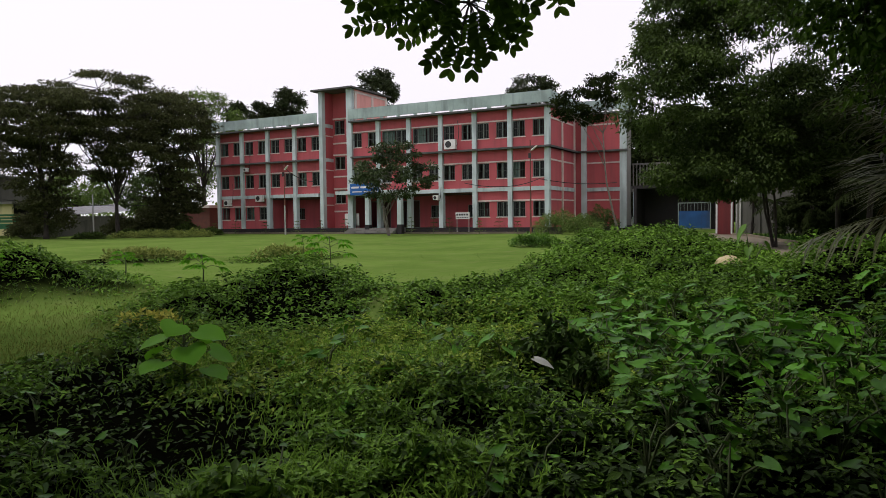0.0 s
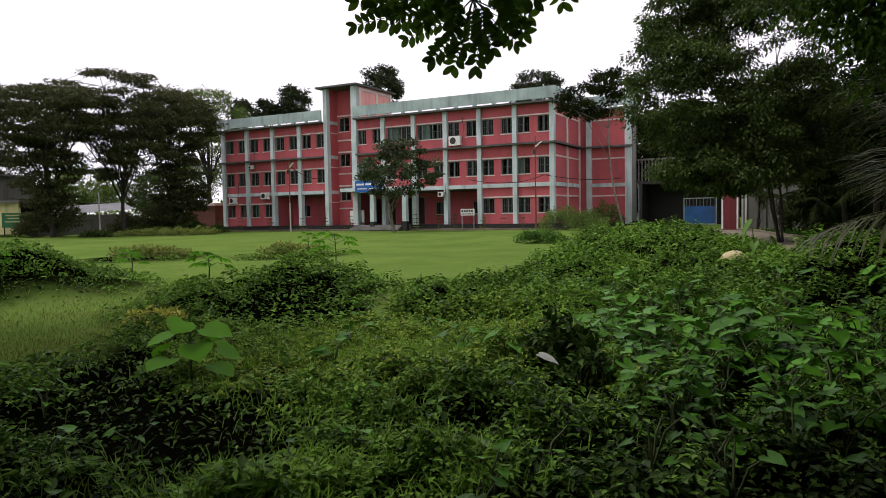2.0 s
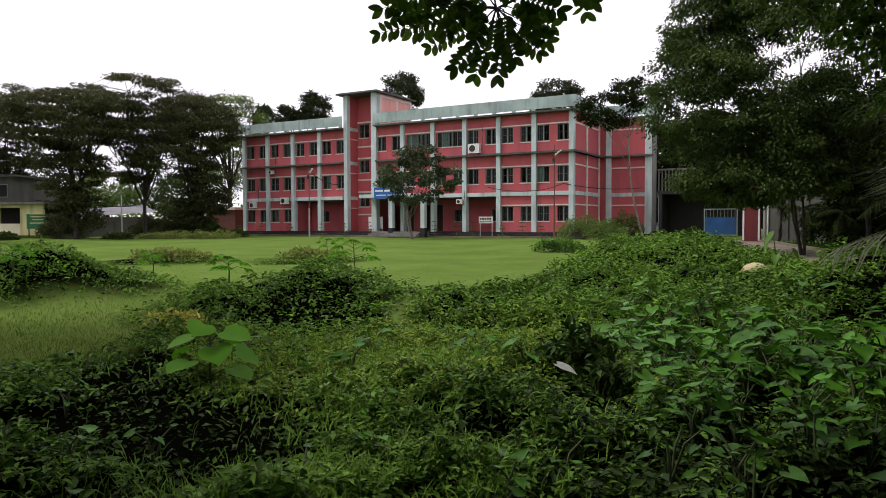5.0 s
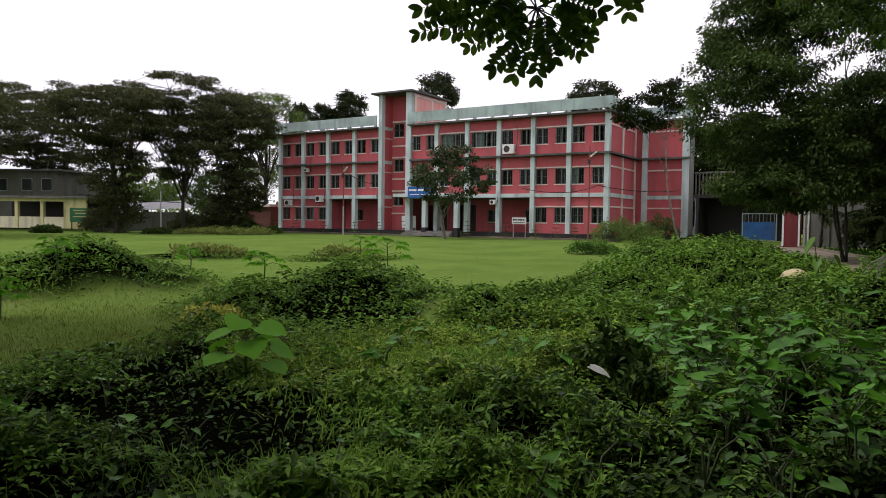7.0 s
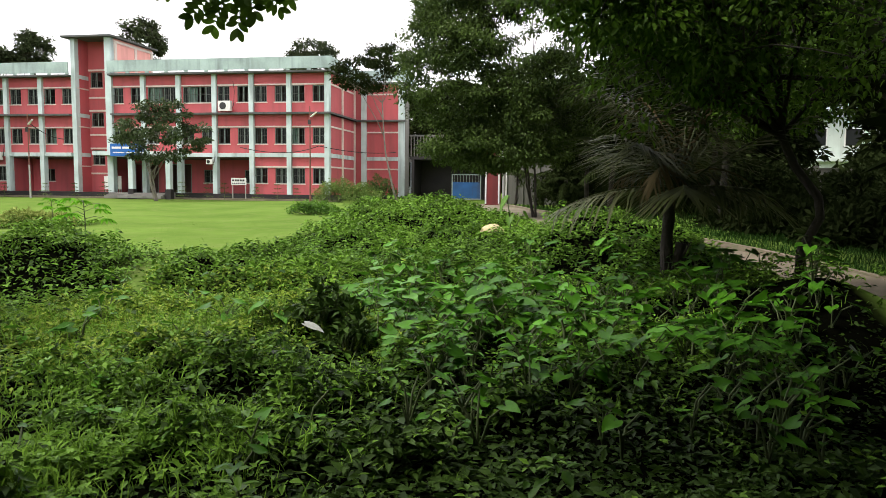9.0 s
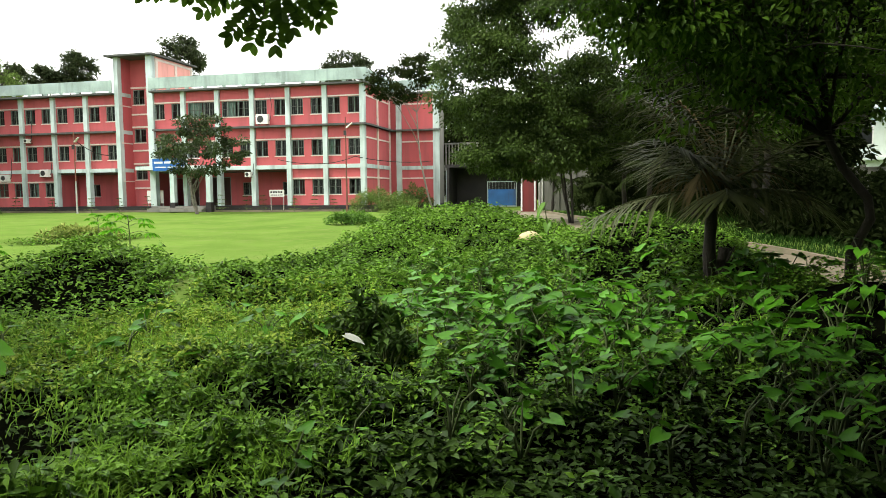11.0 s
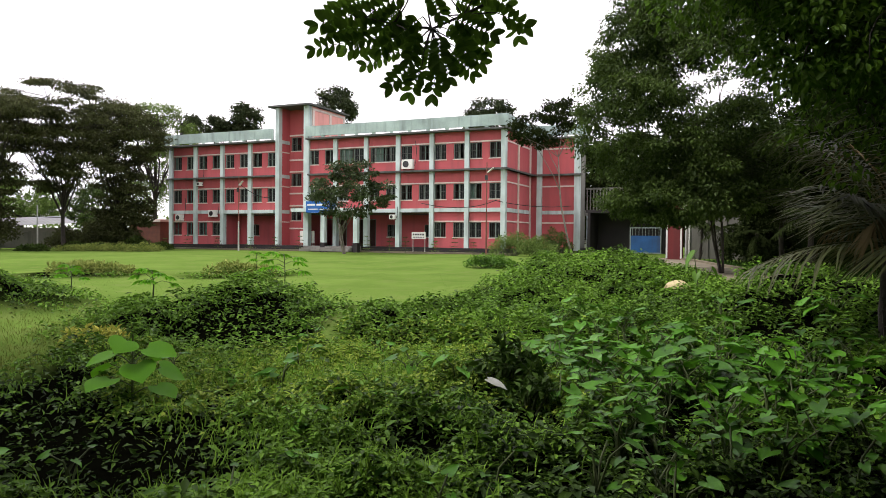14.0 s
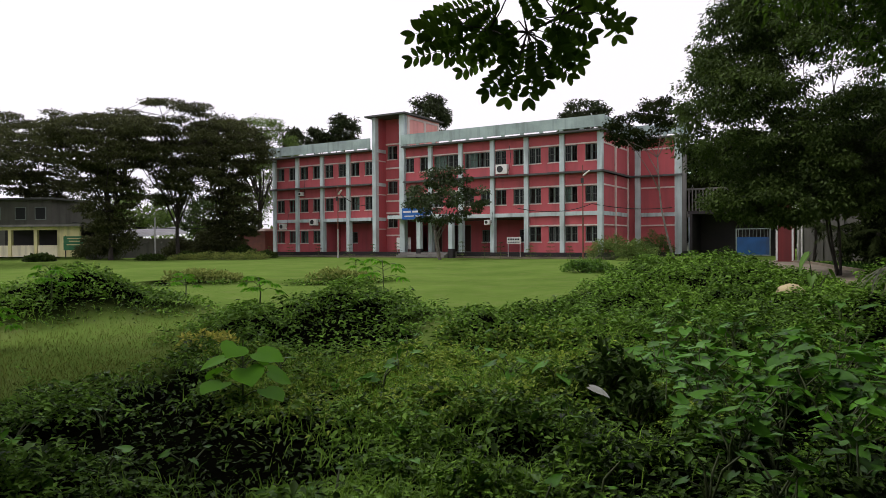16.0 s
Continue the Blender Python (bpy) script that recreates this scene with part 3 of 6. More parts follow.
    # ground-floor veranda ceilings, in the same darkened colour as the rooms
    for i0, i1 in ((2, 4), (5, 9)):
        for x in (C[i0] - 0.1, C[i1] - 0.1):
            part("wall", Placed().box(x, x + 0.2, WALL_Y + 0.25, 56.5, Z0, 3.45), MAT["pink"], b)
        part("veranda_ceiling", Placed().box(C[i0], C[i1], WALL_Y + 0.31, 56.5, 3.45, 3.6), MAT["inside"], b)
    # inner partitions that close the rooms behind the windows, their colour darkened for dimness
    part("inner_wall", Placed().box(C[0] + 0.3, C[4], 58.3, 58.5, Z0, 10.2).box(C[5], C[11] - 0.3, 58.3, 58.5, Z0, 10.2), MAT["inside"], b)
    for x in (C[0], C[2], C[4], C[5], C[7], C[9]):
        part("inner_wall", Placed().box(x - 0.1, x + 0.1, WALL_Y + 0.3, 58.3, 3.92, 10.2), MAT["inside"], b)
    # left end and back
    part("wall", Placed().box(C[0] - 0.1, C[0] + 0.12, WALL_Y + 0.25, BACK_Y, Z0, 10.2), MAT["pink"], b)
    part("wall", Placed().box(C[0], C[11], BACK_Y - 0.2, BACK_Y, Z0, 10.2), MAT["pink"], b)
    # right end wall, with pilasters and bands
    xr = C[11] + 0.1
    part("wall", Placed().box(xr - 0.22, xr, WALL_Y + 0.25, BACK_Y - 0.2, Z0, 10.2), MAT["pink"], b)
    for y in (57.1, BACK_Y - 0.35):
        part("pilaster", Placed().box(xr, xr + 0.09, y, y + 0.28, Z0, 10.2), MAT["cream"], b)
    for z0, z1 in ((2.78, 2.9), (3.6, 3.92), (5.98, 6.1), (9.3, 9.42)):
        for y0, y1 in ((FRONT + 0.5, 57.1), (57.38, BACK_Y - 0.35)):
            part("wall_band", Placed().box(xr, xr + 0.07, y0, y1, z0, z1), MAT["cream"] if z1 - z0 < 0.2 else MAT["grey"], b)
    part("floor_slab", Placed().box(xr, xr + 0.35, FRONT + 0.3, BACK_Y + 0.3, 6.98, 7.13), MAT["slab"], b)
    # stair tower with its recessed bay
    x0, x1, yb = C[4] + 0.2, C[5] - 0.3, 55.4
    s = Placed()
    wall_with_openings(s, x0 - 0.2, x1 + 0.2, yb, Z0, 13.35, [(-40.7, -39.55, *op) for op in ((2.95, 4.2), (6.2, 7.4), (9.5, 10.8))])
    part("wall", s, MAT["pink"], b)
    for z, h in ((2.95, 1.25), (6.2, 1.2), (9.5, 1.3)):
        add_window(b, -40.125, yb + 0.05, z, 1.15, h, False)
    for z in (2.2, 4.35, 5.5, 7.55, 8.65, 10.96):
        part("wall_band", Placed().box(x0 + 0.03, x1 + 0.1, yb - 0.09, yb - 0.003, z - 0.07, z + 0.07), MAT["cream"], b)
    part("wall", Placed().box(x0 - 0.18, x0, WALL_Y + 0.25, yb, Z0, 13.35), MAT["pink"], b)
    part("wall", Placed().box(x1, x1 + 0.28, WALL_Y + 0.25, yb, Z0, 13.35), MAT["pink"], b)
    for z in (3.75, 7.05, 10.25):
        part("wall_band", Placed().box(x0, x0 + 0.06, WALL_Y, yb - 0.1, z - 0.16, z + 0.16), MAT["grey"], b)
        part("wall_band", Placed().box(x0, x0 + 0.06, WALL_Y, yb - 0.1, z - 1.0, z - 0.9), MAT["cream"], b)
    # tower side above the roof: framed pink panels
    xs = C[5] + 0.3
    part("wall", Placed().box(xs - 0.22, xs, WALL_Y + 0.25, 59.7, 10.34, 13.35), MAT["light_pink"], b)
    part("wall", Placed().box(C[4] - 0.3, C[4] - 0.1, WALL_Y + 0.25, 59.7, 10.34, 13.35), MAT["pink"], b)
    part("wall", Placed().box(C[4] - 0.1, xs - 0.22, 59.5, 59.7, 10.34, 13.35), MAT["pink"], b)
    for y in (WALL_Y + 0.26, 57.0, 59.4):
        part("pilaster", Placed().box(xs, xs + 0.07, y, y + 0.3, 10.34, 13.2), MAT["cream"], b)
    part("wall_band", Placed().box(xs, xs + 0.06, WALL_Y + 0.6, 59.4, 13.0, 13.2), MAT["cream"], b)
    part("tower_roof", Placed().box(C[4] - 0.75, xs + 0.35, FRONT - 0.45, 60.1, 13.35, 13.5), MAT["slab"], b, "thin overhanging roof slab")
    # recessed wing beyond the end wall
    wx0, wx1, wy = -19.2, -14.5, 61.0
    part("wall", Placed().box(wx0, wx1, wy, wy + 0.25, Z0, 10.2), MAT["pink"], b)
    part("wall", Placed().box(wx1 - 0.25, wx1, wy + 0.25, 63.4, Z0, 10.2), MAT["plaster"], b)
    part("wall", Placed().box(wx0, wx1 - 0.25, 63.2, 63.4, Z0, 10.2), MAT["pink"], b)
    part("plinth", Placed().box(wx0, wx1 + 0.1, wy - 0.1, 63.4, 0.2, Z0), MAT["black"], b)
    for x, w in ((-18.0, 0.22), (-14.6, 0.26)):
        part("column", Placed().box(x - w, x + w, wy - 0.3, wy, 0.4, 10.2), MAT["grey"], b)
    # two-storey covered way behind the wing, with a barred balcony over the dark passage
    cy = 63.55
    for x in (-14.2, -13.35):
        part("column", Placed().box(x - 0.16, x + 0.16, cy - 0.1, cy + 0.2, 0.3, 3.55), MAT["pale_blue"], b, "pale blue-grey passage column")
    part("passage_beam", Placed().box(wx1 + 0.02, -10.6, cy - 0.12, cy + 0.2, 3.55, 4.05), MAT["plaster"], b)
    part("passage_wall", Placed().box(-14.05, -13.5, cy + 0.05, cy + 0.15, 0.3, 3.55), MAT["pale_blue"], b)
    part("passage_roof", Placed().box(wx1 + 0.02, -10.6, cy + 0.2, 72.0, 3.6, 3.9), MAT["plaster"], b)
    # black end wall puts the passage's darkness into colour
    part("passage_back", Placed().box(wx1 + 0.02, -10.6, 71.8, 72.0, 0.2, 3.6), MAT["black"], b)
    part("passage_side", Placed().box(-10.75, -10.6, cy + 0.2, 71.8, 0.2, 3.6), MAT["plaster"], b)
    for i in range(13):
        x = wx1 + 0.15 + i * 0.29
        part("baluster", Placed().box(x - 0.05, x + 0.05, cy, cy + 0.1, 4.06, 5.9), MAT["plaster"], b)
    part("balcony_rail", Placed().box(wx1 + 0.02, -10.6, cy - 0.04, cy + 0.14, 5.9, 6.05), MAT["plaster"], b)
    for x in (-12.6, -12.2, -11.1):
        part("passage_post", Placed().box(x - 0.06, x + 0.06, cy + 2.0, cy + 2.12, 0.3, 3.6), MAT["plaster"], b)
    for z0, z1, mt in ((2.78, 2.9, "cream"), (3.6, 3.92, "grey"), (6.0, 6.12, "cream"), (9.3, 9.42, "cream")):
        part("wall_band", Placed().box(-17.78, -14.86, wy - 0.07, wy - 0.003, z0, z1), MAT[mt], b)
    part("floor_slab", Placed().box(wx0, wx1 + 0.3, wy - 0.45, wy - 0.003, 6.98, 7.13), MAT["slab"], b)
    part("roof_slab", Placed().box(wx0, wx1 + 0.5, wy - 0.5, 63.7, 10.2, 10.34), MAT["slab"], b)
    part("parapet", Placed().box(wx0, wx1 + 0.4, wy - 0.48, wy - 0.34, 10.48, 11.38), MAT["parapet"], b)
    part("parapet", Placed().box(wx1 + 0.26, wx1 + 0.4, wy - 0.34, 63.6, 10.48, 11.38), MAT["parapet"], b)
    for x in (-18.5, -17.0, -15.6, -14.3):
        part("parapet_stub", Placed().box(x - 0.16, x + 0.16, wy - 0.46, wy - 0.36, 10.34, 10.48), MAT["parapet"], b)
    # entrance porch
    part("porch_slab", Placed().box(-38.2, -31.3, 51.9, FRONT - 0.02, 3.65, 3.95), MAT["grey"], b)
    for x in (-34.9, -31.6):
        part("porch_column", Placed().box(x - 0.2, x + 0.2, 52.0, 52.4, 0.95, 3.65), MAT["grey"], b)
        part("column_base", Placed().box(x - 0.24, x + 0.24, 51.96, 52.44, 0.0, 0.95), MAT["black"], b)
    for k in range(3):
        part("step", Placed().box(-36.9, -31.9, 51.4 + 0.3 * k, FRONT - 0.13, 0.2 if k == 0 else 0.3 + 0.11 * k, 0.41 + 0.11 * k), MAT["plaster"], b)
    # paved apron along the front
    part("apron", Placed().box(C[0] - 1.0, C[11] + 1.2, 52.9, FRONT - 0.13, 0.0, 0.27), MAT["concrete"], b)


build_school()


# ---- trees ----
def bent(a, c, n, wobble, rnd):
    """Points from a to c along a slightly bowed, uneven line."""
    a, c = Vector(a), Vector(c)
    d = c - a
    bow = Vector((rnd.uniform(-1, 1), rnd.uniform(-1, 1), rnd.uniform(0.0, 1))) * d.length * wobble
    out = []
    for i in range(n + 1):
        t = i / n
        j = Vector((rnd.uniform(-1, 1), rnd.uniform(-1, 1), rnd.uniform(-1, 1))) * d.length * wobble * 0.15 * (0 < i < n)
        out.append(a + d * t + bow * sin(pi * t) + j)
    return out


def tree(name, label, x, y, height, crowns, trunk_r, clumps, per, leaf, mat, seed, bark="bark", fork=0.4, lean=(0, 0), flat=0.45, clump=0.9, template=LEAF_PLAIN, droop=0.25, stems=1, group="", shell=0.5, narrow=0.5):
    """crowns: ellipsoids (dx, dy, z, rx, ry, rz, share) round the base; each clump of leaves ends a twig."""
    rnd, nr = random.Random(seed), np.random.default_rng(seed)
    z0 = ground_at(x, y)
    t = tagged(empty(name, x, y, z0), label, "tree", group)
    wood = Shape()
    forks = []
    for k in range(stems):
        sx, sy = (0, 0) if stems == 1 else (rnd.uniform(-0.4, 0.4) * trunk_r * 6, rnd.uniform(-0.4, 0.4) * trunk_r * 6)
        top = (lean[0] + sx * 2, lean[1] + sy * 2, height * fork)
        path = bent((sx * 0.3, sy * 0.3, -0.3), top, 6, 0.04, rnd)
        wood.tube(path, [trunk_r * (1.5 if i == 0 else 1.0 - 0.07 * i) for i in range(7)], 9)
        forks.append(path)
    pts = []
    total = sum(c[6] for c in crowns)
    for cx, cy, cz, rx, ry, rz, share in crowns:
        for _ in range(max(1, round(clumps * share / total))):
            while True:
                d = Vector((rnd.uniform(-1, 1), rnd.uniform(-1, 1), rnd.uniform(-1, 1)))
                if 0.01 < d.length < 1:
                    break
            d = d.normalized() * (d.length ** shell)
            pts.append(Vector((cx + d.x * rx, cy + d.y * ry, cz + d.z * rz)))
    # limbs to some of the clumps, twigs from the nearest limb to the others
    limbs = []
    k = max(5, min(16, len(pts) // 9))
    for i in range(k):
        p = pts[i * len(pts) // k]
        path = forks[i % len(forks)]
        start = path[rnd.choice((4, 5, 6, 6))]
        limb = bent(start, p, 6, 0.10, rnd)
        r0 = trunk_r * rnd.uniform(0.32, 0.5)
        wood.tube(limb, [r0 * (1 - 0.13 * j) for j in range(7)], 6)
        limbs += limb[2:]
    for i, p in enumerate(pts):
        near = min(limbs, key=lambda q: (q - p).length + (0.6 if q.z > p.z else 0))
        if (near - p).length > 0.25:
            wood.tube(bent(near, p, 3, 0.08, rnd), [trunk_r * 0.13, trunk_r * 0.1, trunk_r * 0.07, trunk_r * 0.03], 4)
    part("trunk", wood, MAT[bark], t, smooth=True)
    c = np.array([tuple(p) for p in pts])
    n = len(c) * per
    centre = np.repeat(c, per, 0)
    size = np.repeat(nr.uniform(0.65, 1.25, len(c)), per)[:, None] * clump
    d = unit(nr.normal(size=(n, 3))) * (nr.random((n, 1)) ** 0.5)
    place = centre + d * size * np.array((1, 1, flat))
    ahead = d * np.array((1, 1, 0.4)) + nr.normal(0, 0.5, (n, 3)) - np.array((0, 0, droop))
    up = nr.normal(0, 0.45, (n, 3)) + np.array((0, 0, 1.0))
    length = leaf * nr.uniform(0.6, 1.35, n)
    part("crown", scatter("crown", template, place, ahead, up, length, length * narrow, MAT[mat]), None, t)
    return t


def place_tree(name, label, az, r, *a, **k):
    x, y = polar(az, r)
    return tree(name, label, x, y, *a, **k)


RAIN = "spreading dark rain tree with layered crown behind the lawn"
GROVE = "rain trees beside the lawn"
place_tree("rain_tree", RAIN, 65.5, 84, 16.5, ((0, 0, 10.8, 9, 7, 4.2, 3), (1, -2, 8.2, 5, 4, 1.3, 0.6), (0, 0, 7.6, 3, 3, 1.5, 0.25)), 0.2, 230, 140, 0.25, "leaf_rain", 11, flat=0.16, clump=1.15, fork=0.27, group=GROVE)
place_tree("rain_tree", RAIN, 61, 88, 17.3, ((0, 0, 11.2, 8.2, 7, 4.5, 3), (1.5, -2, 7.6, 4, 4, 1.5, 0.6), (0, 0, 7.2, 3, 3, 1.5, 0.25)), 0.2, 230, 140, 0.25, "leaf_rain", 12, flat=0.16, clump=1.15, fork=0.27, group=GROVE)
place_tree("rain_tree", RAIN, 57, 66, 14, ((0, 0, 10, 5.5, 5, 2.6, 3), (-0.5, 0, 5.5, 2.2, 2.2, 3.5, 1.2), (0, 0, 6.0, 2.4, 2.4, 1.2, 0.25)), 0.2, 230, 140, 0.25, "leaf_rain", 13, flat=0.16, clump=1.15, fork=0.27, group=GROVE)
place_tree("rain_tree", RAIN, 52.4, 69, 15.5, ((0, 0, 11.3, 6.5, 6, 2.9, 3), (2.0, 0, 7.4, 3.2, 3, 1.6, 1), (0, 0, 6.0, 2.4, 2.4, 1.2, 0.25)), 0.2, 230, 140, 0.25, "leaf_rain", 14, flat=0.16, clump=1.15, fork=0.27, group=GROVE)
place_tree("rain_tree", RAIN, 48.9, 73, 14.5, ((0, 0, 10.5, 4.2, 4.2, 3.0, 3), (1.0, 0, 4.4, 2.2, 2.2, 3.6, 2), (0, 0, 6.0, 2.4, 2.4, 1.2, 0.25)), 0.2, 230, 140, 0.25, "leaf_rain", 15, flat=0.2, clump=1.05, fork=0.27, group=GROVE)
place_tree("shade_tree", "lighter green tree rising beside the building end", 46.3, 92, 18.6, ((0, 0, 13.2, 4.6, 4.5, 3.8, 3), (-1.5, 0, 7, 3, 3, 2.8, 1)), 0.35, 200, 90, 0.28, "leaf_light", 16, flat=0.5, clump=1.15)
place_tree("rain_tree", RAIN, 69, 60, 12.5, ((0, 0, 8.5, 6.5, 6, 3.2, 3), (0, -2, 4.8, 4, 3, 1.8, 1), (0, 0, 6.0, 2.4, 2.4, 1.2, 0.25)), 0.2, 230, 140, 0.25, "leaf_rain", 27, flat=0.16, clump=1.15, fork=0.27, group=GROVE)
place_tree("shade_tree", "lighter green tree behind the low shed roof", 55, 112, 10, ((0, 0, 5.6, 6, 4, 3.4, 1),), 0.3, 80, 100, 0.42, "leaf_light", 17, clump=1.4)
place_tree("shade_tree", "lighter green tree behind the low shed roof", 50, 118, 10, ((0, 0, 5.6, 7, 4, 3.2, 1),), 0.3, 80, 100, 0.42, "leaf_mid", 18, clump=1.4)
place_tree("shade_tree", "lighter green tree behind the low shed roof", 60, 115, 9, ((0, 0, 5.0, 8, 4, 3.0, 1),), 0.3, 80, 100, 0.42, "leaf_mid", 19, clump=1.4)
def far_woods():
    """A belt of woodland that closes the horizon all round."""
    nr = np.random.default_rng(55)
    n = 900
    a = np.radians(nr.uniform(-75, 110, n))
    r = nr.uniform(125, 165, n)
    c = np.stack([-r * np.sin(a), r * np.cos(a), 0.3 + 8.0 * nr.random(n) ** 1.2 * (0.75 + 0.25 * np.sin(a * 23))], 1)
    per = 45
    c = np.repeat(c, per, 0)
    m = len(c)
    d = unit(nr.normal(size=(m, 3))) * nr.random((m, 1)) ** 0.5
    place = c + d * np.array((2.4, 2.4, 1.3))
    size = nr.uniform(0.5, 1.0, m)
    me = scatter("far_woods", LEAF_PLAIN, place, d + nr.normal(0, 0.5, (m, 3)), nr.normal(0, 0.5, (m, 3)) + np.array((0, 0, 1.0)), size, size * 0.6, MAT["leaf_light"])
    tagged(new("far_woods", me), "hazy belt of far green trees on the horizon", "woods", kind="stuff")


far_woods()
# tops that rise behind the roof
BEHIND = "dark-leaved tree rising behind the flat roof"
place_tree("roof_tree", BEHIND, 33.0, 92, 20.4, ((0, 0, 17.4, 2.4, 2.4, 2.9, 1),), 0.3, 45, 150, 0.36, "leaf_roof", 21, fork=0.75, clump=0.85, flat=0.7)
place_tree("roof_tree", BEHIND, 39.8, 96, 18.6, ((0, 0, 16.2, 1.9, 1.9, 2.2, 1),), 0.28, 36, 150, 0.36, "leaf_roof", 22, fork=0.75, clump=0.8, flat=0.7)
place_tree("roof_tree", BEHIND, 41.9, 96, 17.0, ((0, 0, 15.1, 1.6, 1.6, 1.5, 1),), 0.28, 26, 140, 0.36, "leaf_roof", 23, fork=0.75, clump=0.8, flat=0.7)
place_tree("roof_tree", BEHIND, 43.7, 98, 17.0, ((0, 0, 15.2, 1.0, 1.0, 1.6, 1),), 0.2, 16, 140, 0.36, "leaf_roof", 24, fork=0.75, clump=0.7, flat=0.7)
place_tree("roof_tree", BEHIND, 20.5, 84, 17.9, ((0, 0, 15.4, 2.9, 2.4, 2.1, 1),), 0.3, 45, 150, 0.34, "leaf_roof", 25, fork=0.75, clump=0.85, flat=0.6)
# slender tree before the wing, its flat crown against the sky
place_tree("slender_tree", "slender leaning tree with a flat dark crown against the end wall", 13.7, 50.5, 11.3,
           ((-2.9, 0, 8.9, 2.0, 1.8, 1.2, 2), (-0.9, 0, 10.0, 1.6, 1.6, 1.0, 1.5)), 0.075, 54, 120, 0.22, "leaf_dark", 31, fork=0.62, lean=(-1.2, 0), clump=0.6, flat=0.45, bark="pale_bark")
# small tree before the entrance
place_tree("small_tree", "small round-crowned tree with a pale trunk before the entrance", 32.0, 53.0, 6.9,
           ((0.2, 0, 4.5, 3.2, 2.6, 1.7, 3), (0.4, 0, 5.9, 1.7, 1.5, 1.0, 1)), 0.09, 72, 85, 0.25, "leaf_small", 32, fork=0.32, clump=0.62, flat=0.4, bark="pale_bark", stems=2)
# the big tree before the gate
place_tree("shade_tree", "tall dense tree with drooping branches before the gate", 2.6, 31, 15.0,
           ((-1.6, 0, 8.2, 3.4, 3.0, 4.6, 4), (-1.3, 0, 11.6, 2.9, 2.4, 3.4, 3.4), (-3.6, 0, 6.4, 2.4, 2.2, 3.0, 2.6), (-3.7, 0, 8.8, 1.9, 2.0, 2.2, 1.2), (0.7, 0, 4.8, 2.2, 2.2, 2.4, 2.2), (-1.8, -0.3, 3.0, 3.0, 2.0, 0.9, 2.2)), 0.05, 680, 160, 0.16, "leaf_mid", 33, fork=0.3, lean=(-0.5, 0), clump=0.66, flat=0.5, droop=0.5, stems=3)
# dim trees that close the view beyond the wall; verge ones also added for shade
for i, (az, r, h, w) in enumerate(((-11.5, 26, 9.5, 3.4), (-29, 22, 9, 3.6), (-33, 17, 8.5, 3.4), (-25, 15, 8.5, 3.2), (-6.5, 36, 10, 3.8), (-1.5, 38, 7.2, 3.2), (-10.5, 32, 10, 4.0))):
    place_tree("shade_tree", "dense dark tree on the verge, added partly for its shade", az, r, h, ((0, 0, h * 0.66, w, w, h * 0.3, 3),), 0.14, 150, 150, 0.3, "leaf_dark", 50 + i, clump=0.95, flat=0.4, fork=0.45, group="trees along the verge")
# extra tree rooted out of view; its crown is offset to shade the verge
place_tree("shade_tree", "wide dark tree added over the driveway verge to shade it", -33, 17, 10.5, ((-3.4, 2.6, 7.6, 3.6, 3.6, 1.5, 2), (-6.0, 4.6, 8.2, 3.2, 3.2, 1.3, 1.6), (0, 0, 7.0, 3.4, 3.4, 2.4, 2)), 0.2, 230, 150, 0.3, "leaf_dark", 59, clump=0.95, flat=0.4, fork=0.45, group="trees along the verge")
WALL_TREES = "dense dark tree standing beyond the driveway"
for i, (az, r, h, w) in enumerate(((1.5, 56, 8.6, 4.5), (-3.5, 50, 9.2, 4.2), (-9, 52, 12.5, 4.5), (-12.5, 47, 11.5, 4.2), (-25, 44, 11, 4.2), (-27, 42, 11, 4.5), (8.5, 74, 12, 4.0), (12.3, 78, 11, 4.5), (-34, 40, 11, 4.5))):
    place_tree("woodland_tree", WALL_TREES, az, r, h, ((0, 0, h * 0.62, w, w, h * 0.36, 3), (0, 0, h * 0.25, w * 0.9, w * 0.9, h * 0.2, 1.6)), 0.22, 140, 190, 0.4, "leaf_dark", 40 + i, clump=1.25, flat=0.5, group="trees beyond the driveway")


# ---- the added tree overhead, the near tree beside the driveway, and the palm ----
def crown_over_camera():
    """An added, unseen broad tree rooted behind the viewpoint; its overhead crown shades the weeds."""
    x, y = 1.5, -7.0
    tree("shade_tree", "unseen broad tree added so its low wide crown shades the near weeds", x, y, 7, ((-1.4, 6.4, 4.75, 5.2, 3.4, 0.55, 1.2), (2.2, 10.8, 4.6, 3.0, 3.0, 0.6, 5.2), (-1.6, 10.2, 4.6, 2.2, 1.4, 0.4, 2.4), (3.2, 9.5, 6.6, 4.5, 4.6, 0.8, 1.6), (-12.6, 10.2, 6.2, 2.8, 2.4, 0.6, 1.5), (0.5, 0.5, 5.4, 6.5, 4.0, 1.5, 1.2)), 0.26, 800, 140, 0.25, "leaf_near", 71, fork=0.5, clump=0.75, flat=0.32)


